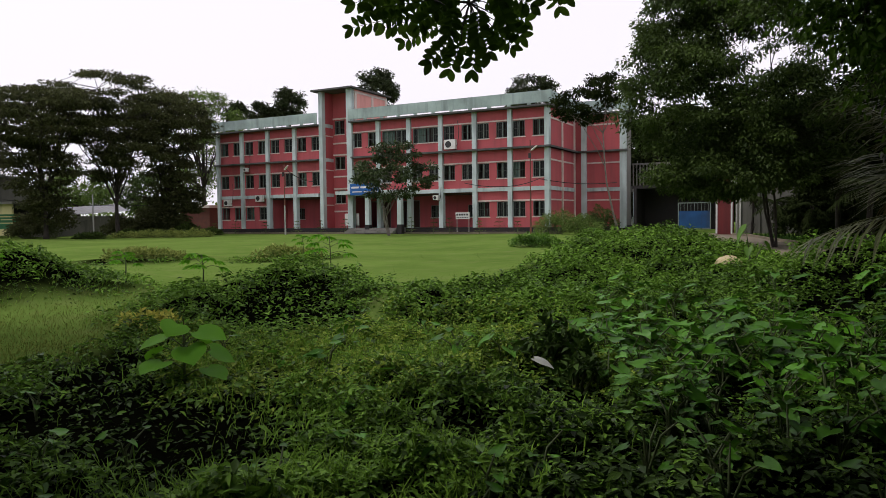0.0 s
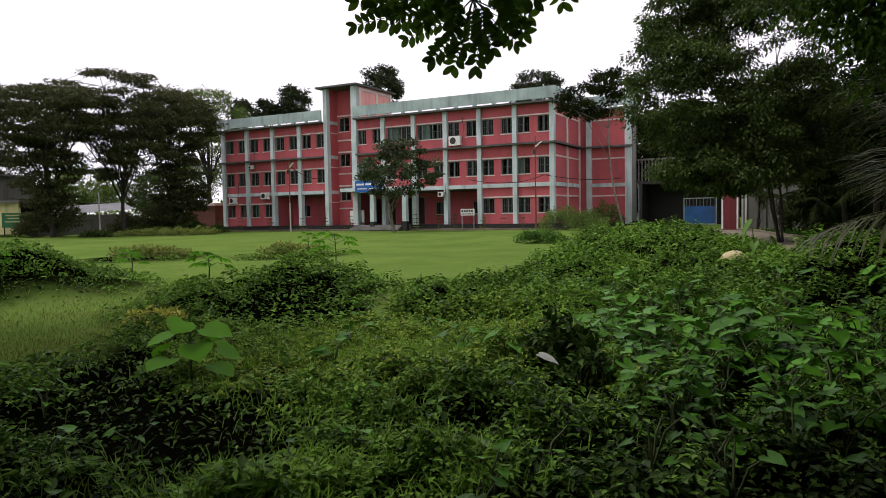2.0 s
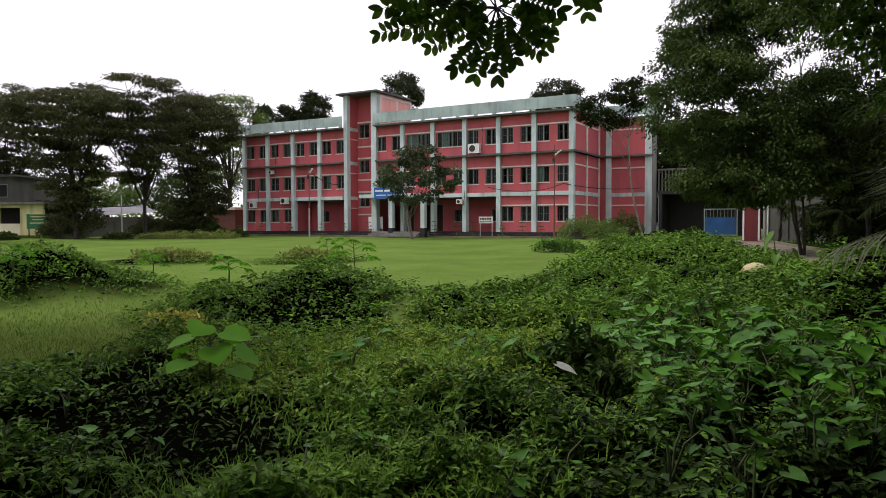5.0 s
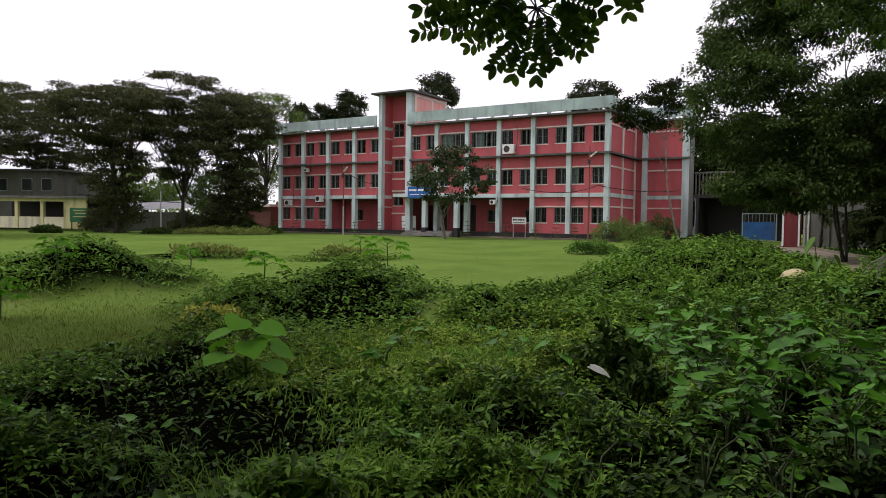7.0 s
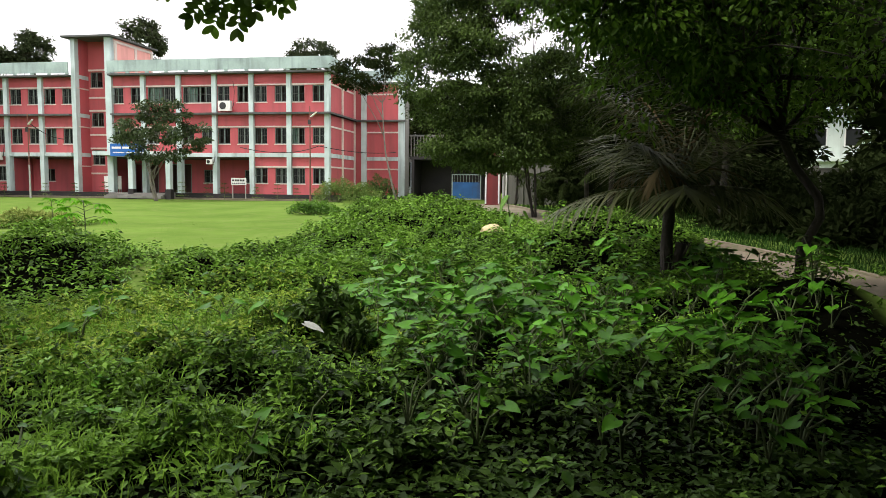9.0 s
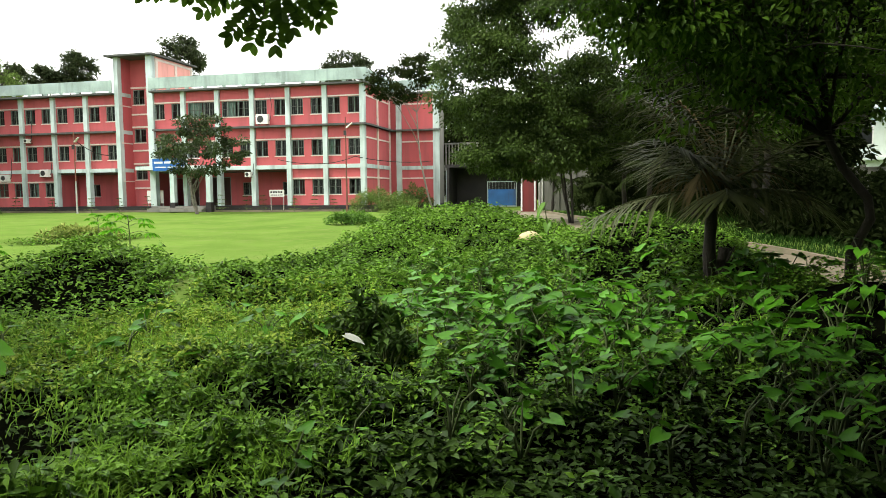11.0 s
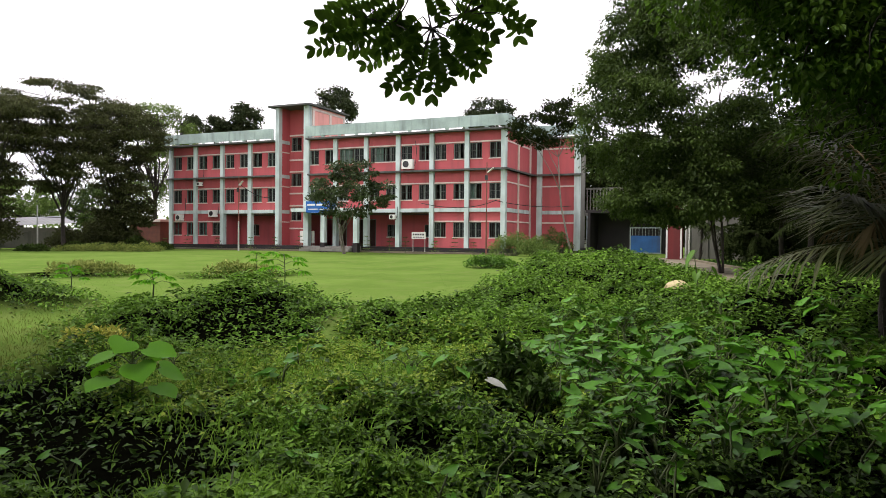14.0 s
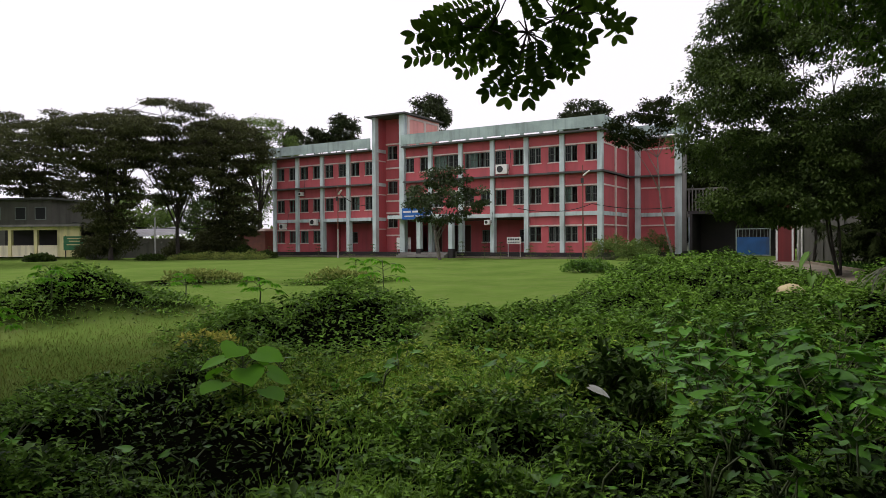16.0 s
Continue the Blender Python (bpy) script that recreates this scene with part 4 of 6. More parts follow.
crown_over_camera()
# unseen trees added beside and behind the viewpoint to block the sky
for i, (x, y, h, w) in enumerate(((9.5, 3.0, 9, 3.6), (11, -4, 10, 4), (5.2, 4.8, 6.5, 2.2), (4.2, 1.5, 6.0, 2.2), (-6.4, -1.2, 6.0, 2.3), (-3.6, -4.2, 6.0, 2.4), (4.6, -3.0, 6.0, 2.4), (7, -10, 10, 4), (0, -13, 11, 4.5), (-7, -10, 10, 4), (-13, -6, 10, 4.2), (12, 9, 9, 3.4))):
    tree("woodland_tree", "unseen dense dark tree added to shade the plot edge", x, y, h, ((0, 0, h * 0.62, w, w, h * 0.38, 3), (0, 0, h * 0.25, w * 0.8, w * 0.8, h * 0.2, 1.5)), 0.2, 110, 110, 0.4, "leaf_dark", 60 + i, clump=1.2, flat=0.5, group="trees round the shaded plot")

OVAL_RIM = [(0.5 * sin(pi * u) ** 0.7 * (1 if side > 0 else -1), u + 0.0) for side in (1, -1) for u in ((0.05, 0.2, 0.4, 0.62, 0.82, 0.95) if side > 0 else (0.95, 0.82, 0.62, 0.4, 0.2, 0.05))]
OVAL = (
    np.array([(0, 0, 0)] + [(x, y, 0.05 * abs(x)) for x, y in OVAL_RIM[:6]] + [(0, 1.0, -0.04)] + [(x, y, 0.05 * abs(x)) for x, y in OVAL_RIM[6:]] + [(0, 0.5, 0)]),
    np.array([(n, (n + 1) % 14, 14) for n in range(14)]),
)


def compound_leaf(start, way, length, pairs, leaflet, rnd, mat, droop=0.35, toward=None):
    """A pinnate leaf: a bowed stalk with leaflets in pairs and one pair at its tip."""
    nr = np.random.default_rng(rnd.randrange(10 ** 6))
    start, way = np.array(start, float), unit(np.array(way, float))
    face = unit((np.array((0.3, -0.9, 0.05)) if toward is None else np.array(toward)) + np.array([rnd.uniform(-0.35, 0.35) for _ in range(3)]))
    side = unit(np.cross(way, face))
    t = np.linspace(0, 1, 9)
    path = start + way * (t * length)[:, None] + np.array((0, 0, -1.0)) * (droop * length * t ** 2)[:, None]
    s = Shape().tube(path, [0.0032 * (1 - 0.6 * k) for k in t], 4)
    sv, sf = np.array([tuple(p) for p in s.v]), s.f
    tri = [q for f in sf for q in ([(f[0], f[1], f[2]), (f[0], f[2], f[3])] if len(f) == 4 else [f[:3]])]
    at, ahead = [], []
    for i in range(pairs):
        u = 0.22 + 0.75 * i / (pairs - 1)
        p = start + way * u * length - np.array((0, 0, 1.0)) * droop * length * u * u
        d = way + np.array((0, 0, -2 * droop * u))
        for k in (-1, 1):
            at.append(p)
            ahead.append(side * k * (1.0 - 0.35 * (i == pairs - 1)) + d * (0.5 + 0.6 * (i == pairs - 1)) + nr.normal(0, 0.12, 3))
    at, ahead = np.array(at), np.array(ahead)
    size = leaflet * nr.uniform(0.85, 1.12, len(at)) * np.repeat(np.linspace(0.8, 1.1, pairs), 2)
    y = unit(ahead)
    upv = face + nr.normal(0, 0.25, (len(at), 3))
    x = unit(np.cross(y, upv))
    z = np.cross(x, y)
    tv, tf = OVAL
    v = at[:, None] + x[:, None] * (tv[None, :, :1] * (size * 0.52)[:, None, None]) + y[:, None] * (tv[None, :, 1:2] * size[:, None, None]) + z[:, None] * (tv[None, :, 2:] * size[:, None, None])
    f = tf[None] + (np.arange(len(at)) * len(tv))[:, None, None] + len(sv)
    return bulk("leaf", np.concatenate([sv, v.reshape(-1, 3)]), np.concatenate([np.array(tri), f.reshape(-1, 3)]), mat)


def spot(az, el, r):
    x, y = polar(az, r)
    return Vector((x, y, EYE[2] + r * tan(radians(el))))


# fronds of the overhanging branch: azimuth and elevation of the stalk's foot and of its tip, pairs of leaflets
FRONDS = (
    (25.0, 13.9, 25.5, 11.1, 5), (25.9, 15.1, 29.2, 12.0, 9), (26.2, 13.9, 27.4, 11.3, 6), (26.8, 15.3, 31.4, 13.8, 9), (28.5, 16.1, 35.6, 14.9, 11), (29.5, 16.7, 33.9, 16.3, 8),
    (24.0, 15.9, 20.5, 15.2, 8), (24.1, 15.6, 20.9, 13.9, 8), (24.2, 15.3, 21.7, 13.0, 7), (24.6, 14.9, 23.9, 12.5, 6), (18.9, 17.7, 18.4, 15.5, 4), (20.2, 17.8, 17.4, 16.7, 5),
    (26.5, 16.7, 27.4, 13.7, 8), (25.4, 16.3, 25.9, 12.9, 8), (27.5, 16.5, 30.2, 14.7, 8), (24.5, 16.7, 22.3, 15.9, 8), (26.2, 17.5, 28.7, 15.9, 8), (23.6, 17.3, 22.3, 14.5, 7),
    (28.2, 17.5, 26.7, 15.0, 8), (30.5, 17.1, 32.6, 15.5, 7), (29.0, 19.0, 33.4, 18.0, 9), (27.0, 19.4, 31.4, 17.3, 9), (24.0, 18.9, 20.6, 17.7, 8), (22.0, 19.4, 18.9, 18.3, 7),
    (26.0, 19.8, 24.4, 17.1, 8), (31.0, 18.5, 34.4, 17.3, 8), (27.2, 16.0, 33.0, 14.9, 10), (24.9, 16.4, 24.8, 13.6, 7),
    (27.8, 18.4, 29.9, 16.2, 8), (30.0, 17.9, 35.3, 16.6, 9), (24.2, 17.6, 20.0, 16.2, 8),
)


def hanging_branch(name, label, limb, fronds, reach, seed, leaflet, mat):
    """A limb with a twig to the foot of each frond, and the pinnate fronds."""
    rnd = random.Random(seed)
    b = tagged(empty(name, *limb[0]), label, "branch")
    o = Vector(limb[0])
    local = [Vector(p) - o for p in limb]
    part("limb", Shape().tube(local, [0.016 * (1 - 0.8 * i / (len(local) - 1)) for i in range(len(local))], 8), MAT["bark"], b, smooth=True)
    for a0, e0, a1, e1, pairs in fronds:
        r = reach + rnd.uniform(-0.18, 0.18)
        foot, tip = spot(a0, e0, r) - o, spot(a1, e1, r + rnd.uniform(-0.15, 0.15)) - o
        q = min(local[1:], key=lambda p: (p - foot).length)
        if (q - foot).length > 0.02:
            part("twig", Shape().tube(bent(q, foot, 4, 0.06, rnd), [0.006, 0.005, 0.004, 0.004, 0.003], 5), MAT["bark"], b, smooth=True)
        d = tip - foot
        eye = Vector(EYE) - o - foot
        part("leaf", compound_leaf(foot, d, max(0.08, d.length - 0.05), pairs, leaflet * rnd.uniform(0.9, 1.12), rnd, mat, 0.04, tuple(eye.normalized())), None, b)
    return b


hanging_branch("leafy_branch", "dark overhanging branch with pinnate oval leaflets against the sky",
               [spot(-8, 33, 6.5), spot(4, 29, 5.4), spot(13, 23.5, 4.8), spot(19.5, 19.2, 4.5), spot(23, 17.6, 4.4), spot(25.5, 16.6, 4.4), spot(28.5, 16.9, 4.4), spot(30.8, 17.3, 4.4)],
               FRONDS, 4.4, 81, 0.078, MAT["leaf_near"])


def near_tree():
    """The dark tree beside the driveway: a crooked trunk and a low, wide crown."""
    x, y = polar(-17.4, 9.8)
    z0 = ground_at(x, y)
    t = tagged(empty("crooked_tree", x, y, z0), "crooked dark tree with a low hanging crown beside the driveway", "tree")
    o = Vector((x, y, z0))
    way = [o - Vector((0, 0, 0.2)), spot(-17.3, -4.5, 9.7), spot(-18.4, -2.0, 9.7), spot(-18.2, -0.6, 9.7), spot(-16.6, 1.6, 9.7), spot(-15.6, 3.8, 9.6), spot(-15.2, 8, 9.3), spot(-14, 14, 9), spot(-11, 21, 8.6), spot(-6, 27, 8)]
    wood = Shape().tube([p - o for p in way], [0.085, 0.06, 0.055, 0.055, 0.052, 0.05, 0.046, 0.04, 0.034, 0.025], 9)
    rnd, nr = random.Random(91), np.random.default_rng(91)
    ends = []
    # crown pieces: az, el, distance, spread in az, el and distance, clumps
    for az, el, r, da, de, dr, n in ((-9, 17, 8.6, 8, 6, 1.2, 70), (-19, 16, 9.4, 8, 8, 1.6, 70), (-11, 9.5, 9.0, 6.5, 4, 1.0, 45), (-14.5, 6.5, 10.5, 3.5, 3, 1.2, 34), (1.0, 19.5, 8.2, 5, 3.6, 1.0, 30), (-27, 10, 10.5, 4.5, 8, 1.5, 45), (-4, 22, 8.0, 9, 4, 1.0, 60), (-3.5, 14.5, 8.4, 5, 4, 1.0, 48), (4, 20.5, 8.0, 3.5, 2.6, 0.8, 24)):
        for _ in range(n):
            d = Vector((rnd.gauss(0, 0.5), rnd.gauss(0, 0.5), rnd.gauss(0, 0.5)))
            ends.append(spot(az + da * d.x, el + de * d.y, r + dr * d.z) - o)
    trunk = [p - o for p in way[5:]]
    limbs = []
    for i in range(0, len(ends), 12):
        limb = bent(rnd.choice(trunk), ends[i], 6, 0.1, rnd)
        wood.tube(limb, [0.035 * (1 - 0.13 * k) for k in range(7)], 6)
        limbs += limb[2:]
    for p in ends:
        q = min(limbs, key=lambda v: (v - p).length)
        if (q - p).length > 0.12:
            wood.tube(bent(q, p, 3, 0.1, rnd), [0.009, 0.008, 0.006, 0.003], 4)
    part("trunk", wood, MAT["bark"], t, smooth=True)
    per = 90
    c = np.repeat(np.array([tuple(p) for p in ends]), per, 0)
    n = len(c)
    d = unit(nr.normal(size=(n, 3))) * nr.random((n, 1)) ** 0.5
    place = c + d * np.array((0.42, 0.42, 0.26))
    ahead = d + nr.normal(0, 0.5, (n, 3)) - np.array((0, 0, 0.5))
    up = nr.normal(0, 0.5, (n, 3)) + np.array((0, 0, 1.0))
    size = nr.uniform(0.05, 0.11, n)
    part("crown", scatter("crown", LEAF_OVATE, place, ahead, up, size, size * 0.5, MAT["leaf_near"]), None, t)


near_tree()


def frond_mesh(length, rise, droop, twist, rnd, mat, leaflet=0.42, pairs=30, hang=0.3, thin=0.026):
    """A palm leaf along +y: arching stalk and narrow leaflets on both sides."""
    nr = np.random.default_rng(rnd.randrange(10 ** 6))
    t = np.linspace(0, 1, 12)
    path = np.stack([0.04 * np.sin(t * 3 + twist), t * length * np.cos(rise * (1 - 0.3 * t)), length * (np.sin(rise) * t - droop * t ** 2)], 1)
    s = Shape().tube(path, [0.018 * (1 - 0.8 * k) + 0.002 for k in t], 5)
    tri = [q for f in s.f for q in ([(f[0], f[1], f[2]), (f[0], f[2], f[3])] if len(f) == 4 else [(f[0], f[1], f[2])])]
    u = np.repeat(np.linspace(0.2, 0.99, pairs), 2)
    at = np.stack([np.interp(u, t, path[:, k]) for k in range(3)], 1)
    d = unit(np.stack([np.interp(u, t, np.gradient(path[:, k], t)) for k in range(3)], 1))
    k = np.tile([-1.0, 1.0], pairs)
    ahead = np.stack([k, np.zeros_like(k), np.zeros_like(k)], 1) * (0.9 - 0.4 * u[:, None]) + d * (0.45 + 0.6 * u[:, None]) + np.array((0, 0, -hang)) + nr.normal(0, 0.1, (2 * pairs, 3))
    up = np.stack([-k * 0.3, np.zeros_like(k), np.ones_like(k)], 1)
    size = leaflet * (0.55 + 0.9 * np.sin(np.clip(u, 0, 0.97) * pi)) * nr.uniform(0.85, 1.1, 2 * pairs)
    tv = np.array([(-0.5, 0, 0), (0.5, 0, 0), (0.45, 0.5, -0.03), (-0.45, 0.5, -0.03), (0, 1, -0.22)])
    tf = np.array([(0, 1, 2), (0, 2, 3), (3, 2, 4)])
    y = unit(ahead)
    x = unit(np.cross(y, up))
    z = np.cross(x, y)
    v = at[:, None] + x[:, None] * (tv[None, :, :1] * thin) + y[:, None] * (tv[None, :, 1:2] * size[:, None, None]) + z[:, None] * (tv[None, :, 2:] * size[:, None, None])
    f = tf[None] + (np.arange(2 * pairs) * 5)[:, None, None] + len(s.v)
    return bulk("frond", np.concatenate([np.array([tuple(p) for p in s.v]), v.reshape(-1, 3)]), np.concatenate([np.array(tri), f.reshape(-1, 3)]), mat)


def palm(label, az, r, trunk_h, fronds, length, seed, radius=0.09, mat="leaf_palm", stems=2, leaflet=0.42, rises=(-0.3, 1.2), dead=0, pairs=30, thin=0.026, tall=0, sag=(0.2, 0.45)):
    x, y = polar(az, r)
    rnd = random.Random(seed)
    t = tagged(empty("palm_tree", x, y, ground_at(x, y)), label, "palm tree")
    for k in range(stems):
        lean = (rnd.uniform(-0.06, 0.06) * trunk_h + 0.1 * k, 0, trunk_h * (1 - 0.55 * k))
        path = bent((0.07 * k, 0, -0.2), lean, 7, 0.03, rnd)
        part("trunk", Shape().tube(path, [radius * (1.25 if i == 0 else 1 + 0.12 * (i % 2) - 0.03 * i) for i in range(8)], 9), MAT["bark"], t, smooth=True)
    for k in range(5):
        a = rnd.uniform(0, 2 * pi)
        c = Vector((cos(a) * 0.28, sin(a) * 0.28, trunk_h * rnd.uniform(0.25, 0.5)))
        part("leaf_stub", Shape().tube([(cos(a) * 0.05, sin(a) * 0.05, 0), c * 0.6, c], [0.03, 0.024, 0.008], 5), MAT["bark"], t)
    for i in range(fronds):
        rise = rises[0] + (rises[1] - rises[0]) * ((i * 7) % fronds) / fronds
        ob = part("frond", frond_mesh(length * rnd.uniform(0.8, 1.15), rise, rnd.uniform(*sag), rnd.uniform(0, 6), rnd, MAT[mat], leaflet, pairs, 0.3, thin), None, t, at=(lean[0] * 0.5, 0, trunk_h))
        ob.rotation_euler = (0, 0, i * 2.4 + rnd.uniform(-0.3, 0.3))
    for i in range(tall):
        ob = part("frond", frond_mesh(length * rnd.uniform(1.2, 1.6), rnd.uniform(1.15, 1.5), rnd.uniform(0.12, 0.4), rnd.uniform(0, 6), rnd, MAT["dead_leaf" if i % 4 == 1 else mat], leaflet * 0.85, pairs, 0.6, thin), None, t, at=(lean[0] * 0.5, 0, trunk_h))
        ob.rotation_euler = (0, 0, i * 2.4 + 0.9)
    for i in range(dead):
        ob = part("dead_frond", frond_mesh(length * rnd.uniform(0.6, 0.9), rnd.uniform(0.7, 1.2), rnd.uniform(0.5, 0.9), rnd.uniform(0, 6), rnd, MAT["dead_leaf"], leaflet * 0.7, 14, 0.8), None, t, "withered brown frond", at=(lean[0] * 0.5, 0, trunk_h + 0.05))
        ob.rotation_euler = (0, 0, i * 1.9 + 0.8)
    return t


palm("young palm with split dark trunk and drooping fronds beside the driveway", -8.1, 10.0, 1.3, 14, 1.55, 101, leaflet=0.66, rises=(0.15, 1.25), radius=0.085, dead=3, pairs=20, thin=0.036, tall=12, sag=(0.12, 0.32))
palm("small dark palm standing before the grey boundary wall", 2.6, 44, 1.9, 14, 1.5, 102, mat="leaf_dark", stems=1, radius=0.11)
palm("small dark palm standing before the grey boundary wall", 0.4, 42, 1.7, 14, 1.5, 103, mat="leaf_dark", stems=1, radius=0.11)
palm("small dark palm standing before the grey boundary wall", 4.3, 45, 2.3, 12, 1.2, 104, mat="leaf_dark", stems=1, radius=0.07)
palm("dark palm among the trees across the driveway", -3.2, 30, 2.4, 16, 2.0, 105, mat="leaf_dark", stems=1, radius=0.11)


# ---- beyond the building on the driveway side ----
def wall_run(name, label, a, c, z0, z1, thick, mat, posts=0, category="wall"):
    """A straight free-standing wall from a to c with thickness, coping and posts."""
    a, c = Vector((*a, 0)), Vector((*c, 0))
    d = (c - a).normalized()
    q = Vector((-d.y, d.x, 0)) * thick / 2
    t = tagged(empty(name, a.x, a.y, z0), label, category)

    def slab(u, w, lo, hi, k):
        p0, p1 = d * u, d * w
        v = [p0 - q * k, p1 - q * k, p1 + q * k, p0 + q * k]
        return Shape().add([(p.x, p.y, z) for z in (lo, hi) for p in v], [(3, 2, 1, 0), (4, 5, 6, 7), (0, 1, 5, 4), (1, 2, 6, 5), (2, 3, 7, 6), (3, 0, 4, 7)])
    n = (c - a).length
    part("wall", slab(0, n, -0.3, z1 - z0, 1), MAT[mat], t)
    part("coping", slab(-0.05, n + 0.05, z1 - z0, z1 - z0 + 0.08, 1.5), MAT[mat], t)
    for i in range(posts + 1 if posts else 0):
        u = n * i / posts
        part("post", slab(u - 0.13, u + 0.13, -0.3, z1 - z0 + 0.18, 2.0), MAT[mat], t)
    return t


def gate_area():
    # boundary wall, its plaster darkened to stand for the trees' shade
    wall_run("boundary_wall", "grey weathered boundary wall with posts beyond the driveway, coloured dark for shade", polar(5.0, 50), polar(-4.5, 47), 0.1, 3.0, 0.2, "dim_plaster", 7)
    wall_run("boundary_wall", "grey weathered boundary wall with posts beyond the driveway, coloured dark for shade", polar(-4.6, 47), polar(-40, 46), 0.1, 2.6, 0.2, "dim_plaster", 16)
    # gate pillar; the big tree's shade is put into its red
    x, y = polar(6.08, 47)
    t = tagged(empty("gate_pillar", x, y, 0.3), "red square gate pillar, darkened for shade, with white edge strips", "pillar")
    part("shaft", Shape().box(-0.48, 0.48, -0.4, 0.4, -0.15, 3.3), MAT["red"], t)
    part("cap", Shape().box(-0.54, 0.54, -0.46, 0.46, 3.3, 3.4), MAT["red"], t)
    for u in (-0.43, 0.43):
        part("edge_strip", Shape().box(u - 0.05, u + 0.05, -0.43, -0.402, 0.0, 3.29), MAT["white"], t)
    for u in (0.68, 0.9):
        part("pipe", Shape().tube([(u, -0.2, -0.2), (u, -0.2, 3.4)], 0.05, 8), MAT["white"], t, "white plastic pipe")
    # assumed gatehouse with an open front; black walls and canopy stand for its shade
    x, y = polar(9.4, 58)
    g = tagged(empty("gate_house", x, y, 0.3), "low gatehouse with flat roof and open front, black for shade", "gatehouse")
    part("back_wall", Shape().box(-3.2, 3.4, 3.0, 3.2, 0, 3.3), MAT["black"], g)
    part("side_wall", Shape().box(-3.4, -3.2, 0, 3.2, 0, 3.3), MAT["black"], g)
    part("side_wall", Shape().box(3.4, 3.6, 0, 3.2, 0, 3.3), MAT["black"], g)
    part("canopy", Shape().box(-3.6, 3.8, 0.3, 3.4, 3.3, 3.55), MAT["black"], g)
    # blue sheet gate with bars over it
    x, y = polar(8.24, 55)
    g = tagged(empty("metal_gate", x, y, 0.3), "blue sheet-metal gate with thin bars above", "gate")
    part("gate_frame", Shape().box(-1.15, 1.15, -0.03, 0.03, 0.1, 0.2).box(-1.15, -1.08, -0.03, 0.03, 0.2, 2.0).box(1.08, 1.15, -0.03, 0.03, 0.2, 2.0).box(-1.15, 1.15, -0.03, 0.03, 2.0, 2.07), MAT["steel"], g)
    part("sheet", Shape().box(-1.07, 1.07, -0.015, 0.015, 0.2, 1.45), MAT["gate_blue"], g, "blue painted steel sheet")
    for i in range(9):
        u = -0.95 + i * 0.24
        part("bar", Shape().tube([(u, 0, 1.46), (u, 0, 2.0)], 0.015, 6), MAT["steel"], g)
    # far grey building over the gatehouse roof
    x, y = polar(10.2, 82)
    f = tagged(empty("far_building", x, y, 0.4), "grey two-storey building far behind the wing", "building")
    part("wall", Shape().box(-5, 4, 0, 8, 0, 6.6), MAT["mint"], f)
    part("roof", Shape().box(-5.4, 4.4, -0.5, 8.4, 6.6, 6.8), MAT["slab"], f)
    part("floor_band", Shape().box(-5.1, 4.1, -0.25, -0.003, 3.3, 3.55), MAT["plaster"], f)
    for i in range(5):
        for z in (1.1, 4.4):
            u = -4.1 + i * 1.8
            w = part("window", Shape().box(u - 0.55, u + 0.55, -0.06, -0.003, z, z + 1.3), MAT["steel"], f)
            part("pane", Shape().box(u - 0.48, u + 0.48, -0.08, -0.062, z + 0.07, z + 1.23), MAT["glass"], w)
    # pale green building seen between the trees across the driveway
    x, y = polar(-20.5, 62)
    f = tagged(empty("far_building", x, y, 0.4), "pale mint-green building glimpsed between dark trees", "building")
    part("wall", Shape().box(-4.5, 9, 0, 8, 0, 10.0), MAT["mint"], f)
    part("roof", Shape().box(-5, 9.5, -0.6, 8.5, 10.0, 10.25), MAT["mint"], f)
    for z in (3.2, 6.5):
        part("floor_band", Shape().box(-4.6, 9.1, -0.45, -0.003, z, z + 0.22), MAT["mint"], f)
    for i in range(5):
        for z in (1.1, 4.3, 7.6):
            u = -3.4 + i * 2.5
            w = part("window", Shape().box(u - 0.65, u + 0.65, -0.06, -0.003, z, z + 1.4), MAT["white"], f)
            part("pane", Shape().box(u - 0.56, u + 0.56, -0.08, -0.062, z + 0.08, z + 1.32), MAT["glass"], w)


gate_area()


